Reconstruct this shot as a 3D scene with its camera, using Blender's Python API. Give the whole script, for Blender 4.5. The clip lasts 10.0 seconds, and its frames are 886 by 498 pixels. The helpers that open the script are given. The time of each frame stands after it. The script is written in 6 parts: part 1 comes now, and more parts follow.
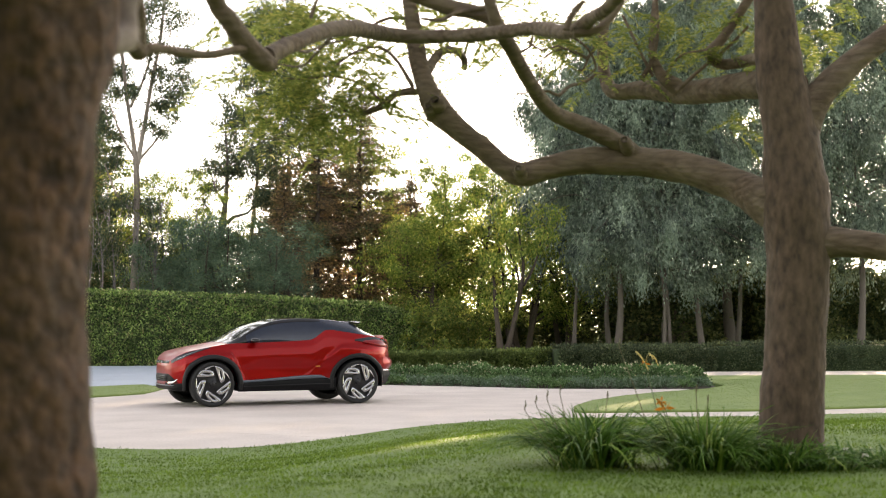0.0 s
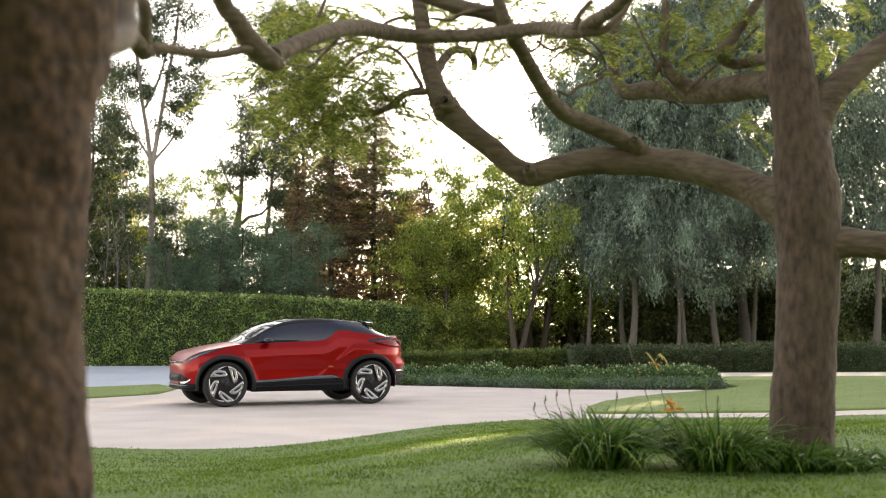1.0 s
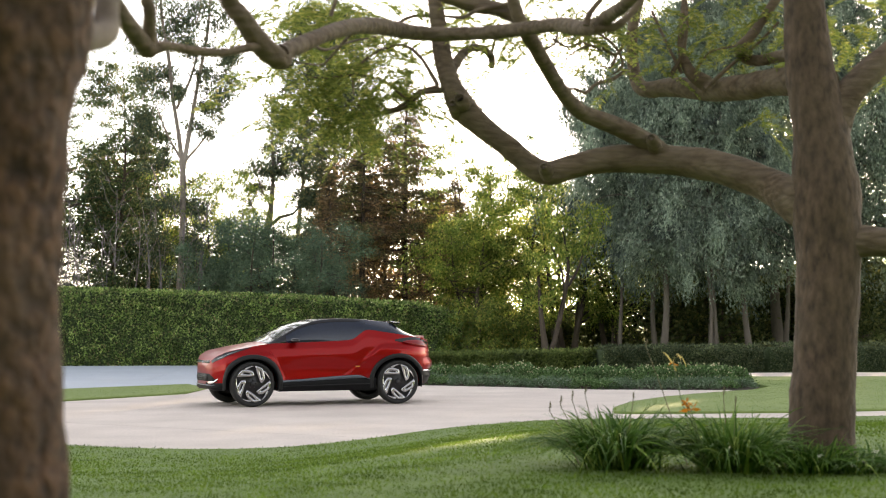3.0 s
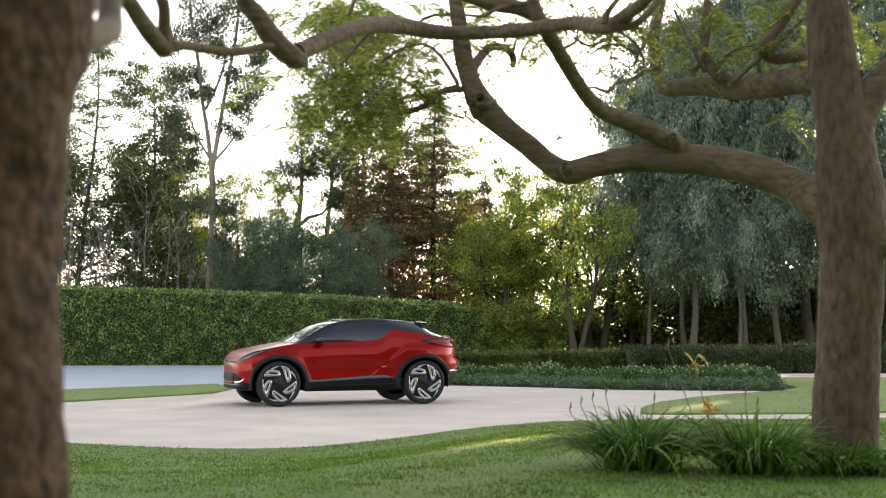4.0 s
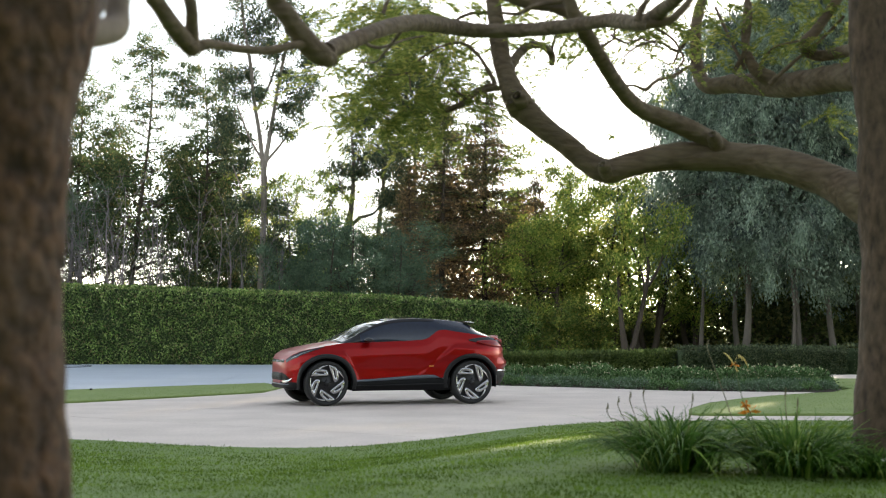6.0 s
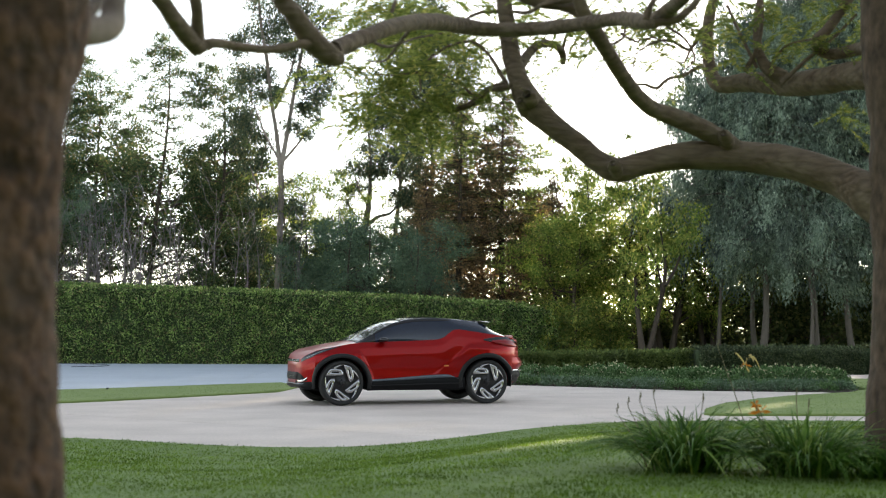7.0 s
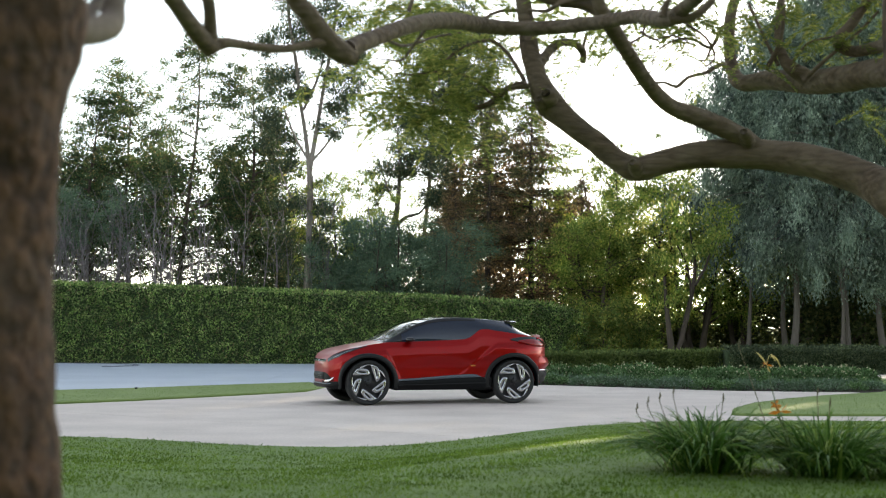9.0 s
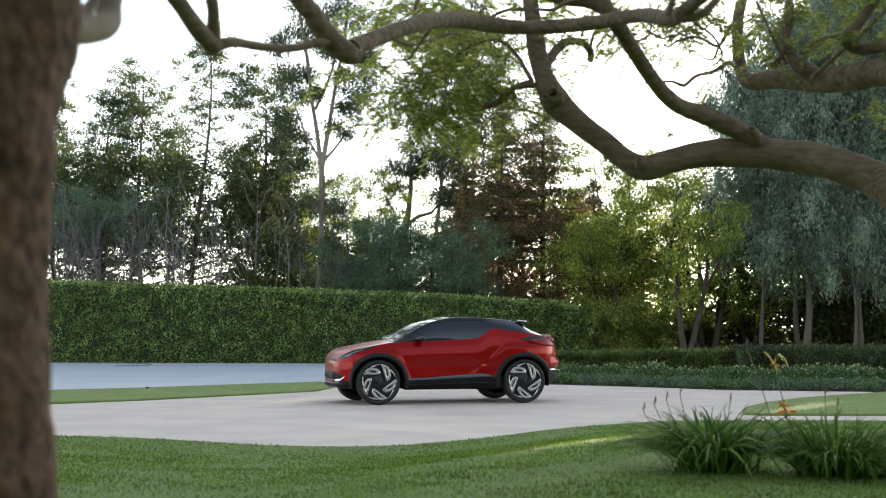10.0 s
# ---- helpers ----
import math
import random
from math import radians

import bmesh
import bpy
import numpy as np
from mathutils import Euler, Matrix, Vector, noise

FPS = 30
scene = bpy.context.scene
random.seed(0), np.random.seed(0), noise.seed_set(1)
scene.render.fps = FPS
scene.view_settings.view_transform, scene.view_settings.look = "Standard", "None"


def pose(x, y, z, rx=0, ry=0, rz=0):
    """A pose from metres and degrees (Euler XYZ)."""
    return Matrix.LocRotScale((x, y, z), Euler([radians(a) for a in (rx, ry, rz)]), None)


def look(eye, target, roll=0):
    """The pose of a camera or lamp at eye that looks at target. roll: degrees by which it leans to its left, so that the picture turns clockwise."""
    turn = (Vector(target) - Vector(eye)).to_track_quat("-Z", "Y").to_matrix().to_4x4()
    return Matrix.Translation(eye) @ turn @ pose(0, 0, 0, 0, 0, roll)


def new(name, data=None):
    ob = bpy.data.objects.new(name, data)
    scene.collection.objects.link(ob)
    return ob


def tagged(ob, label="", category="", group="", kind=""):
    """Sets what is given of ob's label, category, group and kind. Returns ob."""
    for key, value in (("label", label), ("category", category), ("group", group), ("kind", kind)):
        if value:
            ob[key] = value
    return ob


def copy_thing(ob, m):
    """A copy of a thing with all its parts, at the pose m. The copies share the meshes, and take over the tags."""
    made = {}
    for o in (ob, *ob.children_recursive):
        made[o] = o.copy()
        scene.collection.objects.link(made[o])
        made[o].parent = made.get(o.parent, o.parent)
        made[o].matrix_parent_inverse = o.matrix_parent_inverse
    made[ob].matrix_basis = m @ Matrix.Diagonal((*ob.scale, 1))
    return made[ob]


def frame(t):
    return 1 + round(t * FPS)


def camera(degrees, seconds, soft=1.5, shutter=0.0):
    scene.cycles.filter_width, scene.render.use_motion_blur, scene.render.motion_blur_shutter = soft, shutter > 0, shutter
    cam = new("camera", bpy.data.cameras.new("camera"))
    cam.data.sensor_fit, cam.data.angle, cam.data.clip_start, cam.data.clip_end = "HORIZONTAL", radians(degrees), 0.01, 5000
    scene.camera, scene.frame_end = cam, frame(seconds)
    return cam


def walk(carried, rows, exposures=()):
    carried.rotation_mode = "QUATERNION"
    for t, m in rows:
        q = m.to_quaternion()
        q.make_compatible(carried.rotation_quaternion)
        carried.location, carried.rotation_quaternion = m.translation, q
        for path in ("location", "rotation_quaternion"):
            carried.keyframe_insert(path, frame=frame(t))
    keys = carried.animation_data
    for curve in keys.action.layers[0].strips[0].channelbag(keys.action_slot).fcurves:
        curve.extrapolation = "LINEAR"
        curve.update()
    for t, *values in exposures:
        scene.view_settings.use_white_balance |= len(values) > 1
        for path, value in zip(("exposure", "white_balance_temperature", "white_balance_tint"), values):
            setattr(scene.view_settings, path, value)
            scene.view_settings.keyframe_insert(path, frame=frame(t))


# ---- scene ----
cam = camera(34.0, 10.0, soft=1.05)
cam.data.dof.use_dof = True
cam.data.dof.focus_distance = 20.0
cam.data.dof.aperture_fstop = 3.0
# seconds, eye x y z, pitch, roll, yaw
ROWS = [
    (0, -0.277, -0.119, 1.306, 3.07, -0.16, -4.477),
    (0.5, -0.258, -0.112, 1.306, 3.08, -0.12, -4.186),
    (1, -0.236, -0.104, 1.305, 3.09, -0.09, -3.868),
    (1.5, -0.208, -0.093, 1.305, 3.09, -0.09, -3.563),
    (2, -0.178, -0.080, 1.304, 3.10, -0.09, -3.269),
    (2.5, -0.149, -0.066, 1.304, 3.09, -0.11, -2.958),
    (4, -0.055, -0.026, 1.301, 3.10, -0.02, -1.349),
    (4.5, -0.027, -0.012, 1.300, 3.10, -0.00, -0.635),
    (5, -0.000, -0.001, 1.300, 3.10, 0.01, -0.000),
    (5.5, 0.026, 0.006, 1.300, 3.10, 0.05, 0.409),
    (7, 0.105, 0.036, 1.299, 3.08, 0.13, 1.501),
    (7.5, 0.125, 0.040, 1.299, 3.09, 0.15, 1.820),
    (8, 0.142, 0.046, 1.299, 3.09, 0.15, 2.142),
    (8.5, 0.160, 0.052, 1.299, 3.08, 0.13, 2.424),
    (9, 0.178, 0.056, 1.298, 3.07, 0.11, 2.718),
    (9.5, 0.196, 0.063, 1.298, 3.07, 0.10, 2.928),
    (10, 0.215, 0.068, 1.298, 3.05, 0.09, 3.224),
]


def view_pose(x, y, z, pitch, roll, yaw):
    a, b = radians(yaw), radians(pitch)
    return look((x, y, z), (x - math.sin(a) * math.cos(b), y + math.cos(a) * math.cos(b), z + math.sin(b)), roll)


walk(cam, [(t, view_pose(x, y, z, p, r, w)) for t, x, y, z, p, r, w in ROWS],
     exposures=[(0.0, 2.25, 8000, 15), (2.7, 2.2, 7900, 14), (5.0, 1.98, 7250, 9), (7.0, 1.80, 6950, 7), (10.0, 1.80, 6850, 6)])

# ---- light: a low sun behind the trees, and the evening sky ----
SUN_AZ, SUN_EL = 20.0, 11.5
world = bpy.data.worlds.new("evening_sky")
scene.world = world
world.use_nodes = True
wn = world.node_tree
sky = wn.nodes.new("ShaderNodeTexSky")
sky.sky_type = "NISHITA"
sky.sun_disc = False
sky.sun_elevation = radians(SUN_EL)
sky.sun_rotation = radians(SUN_AZ)
sky.air_density, sky.dust_density, sky.ozone_density = 0.75, 0.3, 1.0
wn.nodes["Background"].inputs["Strength"].default_value = 0.15
haze = wn.nodes.new("ShaderNodeHueSaturation")
haze.inputs["Saturation"].default_value = 0.48
wn.links.new(sky.outputs["Color"], haze.inputs["Color"])
wn.links.new(haze.outputs["Color"], wn.nodes["Background"].inputs["Color"])

sun = new("sun", bpy.data.lights.new("sun", "SUN"))
sun.data.energy, sun.data.angle, sun.data.color = 3.2, radians(0.6), (1.0, 0.84, 0.62)
sun_way = Vector((math.sin(radians(SUN_AZ)) * math.cos(radians(SUN_EL)), math.cos(radians(SUN_AZ)) * math.cos(radians(SUN_EL)), math.sin(radians(SUN_EL))))
sun.matrix_world = look(sun_way * 120.0, (0, 0, 0))


# ---- materials ----
def shader(name):
    m = bpy.data.materials.new(name)
    m.use_nodes = True
    return m, m.node_tree, m.node_tree.nodes["Principled BSDF"]


def noise_node(nt, scale, detail=4.0, coords="Object"):
    tc = nt.nodes.new("ShaderNodeTexCoord")
    n = nt.nodes.new("ShaderNodeTexNoise")
    n.inputs["Scale"].default_value, n.inputs["Detail"].default_value = scale, detail
    nt.links.new(tc.outputs[coords], n.inputs["Vector"])
    return n


def ramp(nt, source, stops):
    r = nt.nodes.new("ShaderNodeValToRGB")
    while len(r.color_ramp.elements) < len(stops):
        r.color_ramp.elements.new(0.5)
    for e, (p, c) in zip(r.color_ramp.elements, stops):
        e.position, e.color = p, (*c, 1)
    nt.links.new(source, r.inputs["Fac"])
    return r


def mixed(nt, a, b, fac, blend="MIX"):
    x = nt.nodes.new("ShaderNodeMix")
    x.data_type, x.blend_type = "RGBA", blend
    if isinstance(fac, float):
        x.inputs[0].default_value = fac
    else:
        nt.links.new(fac, x.inputs[0])
    nt.links.new(a, x.inputs[6])
    nt.links.new(b, x.inputs[7])
    return x.outputs[2]


def bumped(nt, bsdf, height, strength, distance=0.02):
    b = nt.nodes.new("ShaderNodeBump")
    b.inputs["Strength"].default_value, b.inputs["Distance"].default_value = strength, distance
    nt.links.new(height, b.inputs["Height"])
    nt.links.new(b.outputs["Normal"], bsdf.inputs["Normal"])


def surface(name, dark, light, scale=3.0, fine=60.0, rough=0.8, bump=0.4, depth=0.01, metal=0.0, stretch=None):
    """A worn surface whose colour varies at two scales, with fine relief."""
    m, nt, b = shader(name)
    big, small = noise_node(nt, scale), noise_node(nt, fine, 6.0)
    if stretch:
        for n in (big, small):
            mp = nt.nodes.new("ShaderNodeMapping")
            mp.inputs["Scale"].default_value = stretch
            src = n.inputs["Vector"].links[0].from_socket
            nt.links.new(src, mp.inputs["Vector"])
            nt.links.new(mp.outputs["Vector"], n.inputs["Vector"])
    a = ramp(nt, big.outputs["Fac"], [(0.3, dark), (0.7, light)])
    mid = tuple((p + q) / 2 for p, q in zip(dark, light))
    c = ramp(nt, small.outputs["Fac"], [(0.3, tuple(v * 0.75 for v in mid)), (0.7, tuple(min(1, v * 1.25) for v in mid))])
    nt.links.new(mixed(nt, a.outputs["Color"], c.outputs["Color"], 0.45), b.inputs["Base Color"])
    b.inputs["Roughness"].default_value, b.inputs["Metallic"].default_value = rough, metal
    if bump:
        bumped(nt, b, small.outputs["Fac"], bump, depth)
    return m


def plain(name, color, rough=0.5, metal=0.0, coat=0.0, vary=0.08, spec=0.5):
    m, nt, b = shader(name)
    n = noise_node(nt, 14.0)
    r = ramp(nt, n.outputs["Fac"], [(0.3, tuple(v * (1 - vary) for v in color)), (0.7, tuple(min(1, v * (1 + vary)) for v in color))])
    nt.links.new(r.outputs["Color"], b.inputs["Base Color"])
    b.inputs["Roughness"].default_value, b.inputs["Metallic"].default_value = rough, metal
    b.inputs["Coat Weight"].default_value, b.inputs["Coat Roughness"].default_value = coat, 0.03
    b.inputs["Specular IOR Level"].default_value = spec
    return m


def foliage(name, stops, through_light=0.35, rough=0.7, patch=0.6, depth=0.28):
    """Leaves: each its own shade, and light shines through them."""
    m, nt, b = shader(name)
    g = nt.nodes.new("ShaderNodeNewGeometry")
    r = ramp(nt, g.outputs["Random Per Island"], stops)
    n = noise_node(nt, patch, 3.0)
    k = ramp(nt, n.outputs["Fac"], [(0.35, (1 - depth,) * 3), (0.65, (1 + depth * 0.9, 1 + depth * 0.75, 1 + depth * 0.4))])
    col = mixed(nt, r.outputs["Color"], k.outputs["Color"], 1.0, "MULTIPLY")
    nt.links.new(col, b.inputs["Base Color"])
    b.inputs["Roughness"].default_value = rough
    b.inputs["Specular IOR Level"].default_value = 0.2
    t = nt.nodes.new("ShaderNodeBsdfTranslucent")
    nt.links.new(col, t.inputs["Color"])
    mix = nt.nodes.new("ShaderNodeMixShader")
    mix.inputs[0].default_value = through_light
    nt.links.new(b.outputs["BSDF"], mix.inputs[1])
    nt.links.new(t.outputs["BSDF"], mix.inputs[2])
    nt.links.new(mix.outputs["Shader"], nt.nodes["Material Output"].inputs["Surface"])
    return m


def bark_material(name, dark, light, moss, moss_amount=0.5, along=0.35, fine=24.0, plates=0.6, relief=0.7, big=3.0, across=1.0):
    m, nt, b = shader(name)
    tc = nt.nodes.new("ShaderNodeTexCoord")
    mp = nt.nodes.new("ShaderNodeMapping")
    mp.inputs["Scale"].default_value = (across, 1.0, along)
    nt.links.new(tc.outputs["Object"], mp.inputs["Vector"])
    vor = nt.nodes.new("ShaderNodeTexVoronoi")
    vor.inputs["Scale"].default_value = fine
    n1 = noise_node(nt, big, 8.0)
    n2 = nt.nodes.new("ShaderNodeTexNoise")
    n2.inputs["Scale"].default_value, n2.inputs["Detail"].default_value = fine * 1.3, 9.0
    for n in (vor, n2):
        nt.links.new(mp.outputs["Vector"], n.inputs["Vector"])
    a = ramp(nt, n2.outputs["Fac"], [(0.3, dark), (0.7, light)])
    k = ramp(nt, n1.outputs["Fac"], [(0.35, (0, 0, 0)), (0.75, (moss_amount,) * 3)])
    tint = nt.nodes.new("ShaderNodeRGB")
    tint.outputs[0].default_value = (*moss, 1)
    col = mixed(nt, a.outputs["Color"], tint.outputs[0], k.outputs["Color"])
    crack = ramp(nt, vor.outputs["Distance"], [(0.0, (1, 1, 1)), (0.5, (0.85, 0.85, 0.85)), (0.9, (0.45, 0.45, 0.45))])
    nt.links.new(mixed(nt, col, crack.outputs["Color"], plates, "MULTIPLY"), b.inputs["Base Color"])
    b.inputs["Roughness"].default_value = 0.9
    add = nt.nodes.new("ShaderNodeMath")
    add.operation = "SUBTRACT"
    nt.links.new(n2.outputs["Fac"], add.inputs[0])
    nt.links.new(vor.outputs["Distance"], add.inputs[1])
    bumped(nt, b, add.outputs["Value"], relief, 0.012)
    return m


BARK_NEAR = bark_material("brown_bark", (0.026, 0.012, 0.006), (0.150, 0.072, 0.036), (0.085, 0.055, 0.024), 0.5, 0.9, 24.0, 1.0, 1.0)
BARK_GREY = bark_material("grey_brown_bark", (0.060, 0.039, 0.027), (0.165, 0.108, 0.074), (0.115, 0.085, 0.055), 0.4, 0.5, 20.0, 0.6)
BARK_LIMB = bark_material("grey_brown_limb_bark", (0.080, 0.054, 0.034), (0.180, 0.126, 0.084), (0.265, 0.208, 0.152), 0.6, 1.0, 26.0, 0.5, 0.8, 5.0, 0.22)
BARK_BRANCH = bark_material("pale_branch_bark", (0.14, 0.105, 0.08), (0.235, 0.185, 0.145), (0.30, 0.25, 0.20), 0.5, 1.0, 18.0, 0.2, 0.3, 7.0)
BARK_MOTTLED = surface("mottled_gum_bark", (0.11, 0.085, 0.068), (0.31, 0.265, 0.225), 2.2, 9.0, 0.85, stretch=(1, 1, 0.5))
# darker copy of the gum bark: the trunks' shade is put into its colour
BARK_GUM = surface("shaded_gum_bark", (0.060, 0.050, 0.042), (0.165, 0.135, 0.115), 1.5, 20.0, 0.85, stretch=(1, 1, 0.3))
BARK_STEM = surface("greyish_stem_bark", (0.115, 0.10, 0.105), (0.24, 0.21, 0.22), 1.5, 20.0, 0.85, stretch=(1, 1, 0.3))
BARK_DARK = surface("dark_far_bark", (0.038, 0.028, 0.022), (0.095, 0.070, 0.052), 2.0, 25.0, 0.9, stretch=(1, 1, 0.3))
SOIL_GRASS = surface("mown_lawn", (0.076, 0.135, 0.022), (0.128, 0.202, 0.038), 2.5, 12.0, 0.95, 0.6, 0.03)
VERGE_TURF = surface("verge_turf", (0.132, 0.195, 0.048), (0.205, 0.270, 0.078), 1.1, 20.0, 0.95, 0.4, 0.02)
BLADE = foliage("lawn_blades", [(0.0, (0.104, 0.182, 0.029)), (0.5, (0.122, 0.206, 0.035)), (0.85, (0.140, 0.226, 0.041)), (1.0, (0.172, 0.236, 0.056))], 0.6, 0.9, patch=3.0, depth=0.38)
BLADE.node_tree.nodes["Principled BSDF"].inputs["Specular IOR Level"].default_value = 0.05
CONCRETE = surface("brushed_concrete", (0.47, 0.405, 0.36), (0.67, 0.585, 0.525), 0.9, 30.0, 0.8, 0.25, 0.004)
ROAD = surface("pale_road", (0.36, 0.41, 0.47), (0.47, 0.52, 0.59), 0.5, 30.0, 0.55, 0.2, 0.004)
SOIL = surface("dark_soil", (0.035, 0.027, 0.02), (0.07, 0.055, 0.04), 1.5, 20.0, 0.95, 0.8, 0.03)
# dark core colour holds the shade between the hedge's leaves
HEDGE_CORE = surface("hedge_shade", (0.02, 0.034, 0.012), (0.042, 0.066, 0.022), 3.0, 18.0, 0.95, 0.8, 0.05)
HEDGE_LEAF = foliage("hedge_leaves", [(0.0, (0.050, 0.10, 0.034)), (0.35, (0.150, 0.255, 0.075)), (0.7, (0.285, 0.41, 0.14)), (0.9, (0.48, 0.57, 0.27)), (0.93, (0.34, 0.28, 0.17)), (1.0, (0.26, 0.20, 0.13))], 0.3, 0.4, 2.6, 0.5)
LOWHEDGE_LEAF = foliage("low_hedge_leaves", [(0.0, (0.045, 0.066, 0.036)), (0.6, (0.085, 0.112, 0.062)), (1.0, (0.15, 0.18, 0.095))], 0.25)
SHAGGY_LEAF = foliage("shaggy_olive_leaves", [(0.0, (0.065, 0.098, 0.030)), (0.6, (0.12, 0.165, 0.050)), (1.0, (0.20, 0.24, 0.08))], 0.3)
PAINT, nt_, b_ = shader("red_metallic_paint")
n_ = noise_node(nt_, 900.0, 1.0)
r_ = ramp(nt_, n_.outputs["Fac"], [(0.35, (0.215, 0.0015, 0.002)), (0.65, (0.30, 0.003, 0.0035))])
nt_.links.new(r_.outputs["Color"], b_.inputs["Base Color"])
b_.inputs["Metallic"].default_value, b_.inputs["Roughness"].default_value = 0.6, 0.36
b_.inputs["Specular IOR Level"].default_value = 0.1
b_.inputs["Coat Weight"].default_value, b_.inputs["Coat Roughness"].default_value = 0.35, 0.07
GLOSS_BLACK = plain("gloss_black", (0.010, 0.010, 0.012), 0.12, spec=0.5)
CLADDING = plain("dark_grey_cladding", (0.007, 0.0072, 0.008), 0.5, spec=0.12)
ARCH_GREY = plain("satin_arch_plastic", (0.010, 0.0104, 0.0115), 0.4, spec=0.28)
SILL_BLUE = plain("satin_slate_trim", (0.12, 0.14, 0.17), 0.28, 0.6)
RUBBER = surface("tyre_rubber", (0.008, 0.008, 0.008), (0.015, 0.015, 0.015), 8.0, 90.0, 0.75, 0.2, 0.002)
ALLOY = plain("polished_alloy", (0.44, 0.44, 0.45), 0.14, 1.0)
ALLOY_DARK = plain("dark_alloy", (0.018, 0.018, 0.02), 0.3, 0.4)
CHROME = plain("bright_trim", (0.80, 0.80, 0.81), 0.15, 1.0)
SCREEN = plain("windscreen_glass", (0.014, 0.017, 0.022), 0.06, spec=0.12)
TINT = plain("tinted_glass", (0.012, 0.018, 0.034), 0.05, spec=0.5)
LAMP_RED = plain("red_lamp_lens", (0.20, 0.002, 0.004), 0.15, spec=0.35)
LAMP_CLEAR = plain("smoked_headlamp", (0.02, 0.022, 0.026), 0.08, spec=0.6)


# ---- mesh helpers ----
def mesh_from(name, verts, faces, material, parent=None, smooth=True, label=""):
    me = bpy.data.meshes.new(name)
    me.from_pydata([tuple(map(float, v)) for v in verts], [], [tuple(map(int, q)) for q in faces])
    me.materials.append(material)
    if smooth:
        me.polygons.foreach_set("use_smooth", [True] * len(me.polygons))
    me.update()
    ob = new(name, me)
    if parent:
        ob.parent = parent
    return tagged(ob, label)


def part(name, bm, material, parent=None, label="", smooth=False):
    me = bpy.data.meshes.new(name)
    bm.to_mesh(me)
    bm.free()
    me.materials.append(material)
    if smooth:
        me.polygons.foreach_set("use_smooth", [True] * len(me.polygons))
    ob = new(name, me)
    if parent:
        ob.parent = parent
    return tagged(ob, label)


def thing(name, label, category, at=(0, 0, 0), turn=0.0, group=""):
    ob = new(name)
    ob.empty_display_size = 0.2
    ob.matrix_world = pose(*at, 0, 0, turn)
    return tagged(ob, label, category, group)


def quads(name, corners, material, parent=None, smooth=False):
    """One mesh of many loose quads; corners is an array (count, 4, 3)."""
    n = len(corners)
    me = bpy.data.meshes.new(name)
    me.vertices.add(4 * n)
    me.vertices.foreach_set("co", np.asarray(corners, np.float32).ravel())
    me.loops.add(4 * n)
    me.loops.foreach_set("vertex_index", np.arange(4 * n, dtype=np.int32))
    me.polygons.add(n)
    me.polygons.foreach_set("loop_start", np.arange(0, 4 * n, 4, dtype=np.int32))
    me.update(calc_edges=True)
    me.materials.append(material)
    ob = new(name, me)
    if parent:
        ob.parent = parent
    return tagged(ob, kind="stuff")


def unit(v):
    return v / np.maximum(np.linalg.norm(v, axis=-1, keepdims=True), 1e-9)


def leaves(rng, base, way, length, width, fold=0.25):
    """Pointed leaves from base along way, folded a little along the midrib."""
    n = len(base)
    way = unit(way)
    side = unit(np.cross(way, rng.normal(size=(n, 3))))
    up = np.cross(side, way)
    length, width = np.broadcast_to(length, n)[:, None], np.broadcast_to(width, n)[:, None]
    mid = base + way * length * 0.45
    lift = up * width * fold
    return np.stack([base, mid + side * width + lift, base + way * length, mid - side * width + lift], 1)


def smooth_path(points, step):
    """Catmull-Rom through rows of any width."""
    p = np.array(points, float)
    p = np.vstack([2 * p[0] - p[1], p, 2 * p[-1] - p[-2]])
    out = []
    for a, b, c, d in zip(p, p[1:], p[2:], p[3:]):
        n = max(2, int(np.linalg.norm((c - b)[:3]) / step))
        for u in np.arange(n) / n:
            out.append(0.5 * (2 * b + (c - a) * u + (2 * a - 5 * b + 4 * c - d) * u * u + (3 * b - a - 3 * c + d) * u ** 3))
    out.append(p[-2])
    return np.array(out)


def tube(store, points, sides=10, step=0.08, lumps=0.08, seed=0.0, cap=True):
    """Adds a tapering limb to store = (verts, faces). points: rows of x, y, z, radius."""
    verts, faces = store
    path = smooth_path(points, step)
    t = np.gradient(path[:, :3], axis=0)
    t = unit(t)
    ref = np.array((0.0, 1.0, 0.0)) if abs(t[0][1]) < 0.8 else np.array((1.0, 0.0, 0.0))
    start = len(verts)
    for i, row in enumerate(path):
        a = unit(np.cross(t[i], ref))
        ref = np.cross(a, t[i])
        for k in range(sides):
            w = 2 * math.pi * k / sides
            d = a * math.cos(w) + ref * math.sin(w)
            q = row[:3] + d * row[3]
            r = row[3]
            if lumps:
                r *= 1 + lumps * (noise.noise(Vector(q * 5.0) + Vector((seed, 0, 0))) + 0.5 * noise.noise(Vector(q * 14.0) + Vector((0, seed, 0))))
            verts.append(row[:3] + d * max(r, 0.001))
        if i:
            o = start + i * sides
            faces.extend((o + k, o + (k + 1) % sides, o - sides + (k + 1) % sides, o - sides + k) for k in range(sides))
    if cap:
        faces.append(tuple(range(len(verts) - sides, len(verts))))
        faces.append(tuple(reversed(range(start, start + sides))))


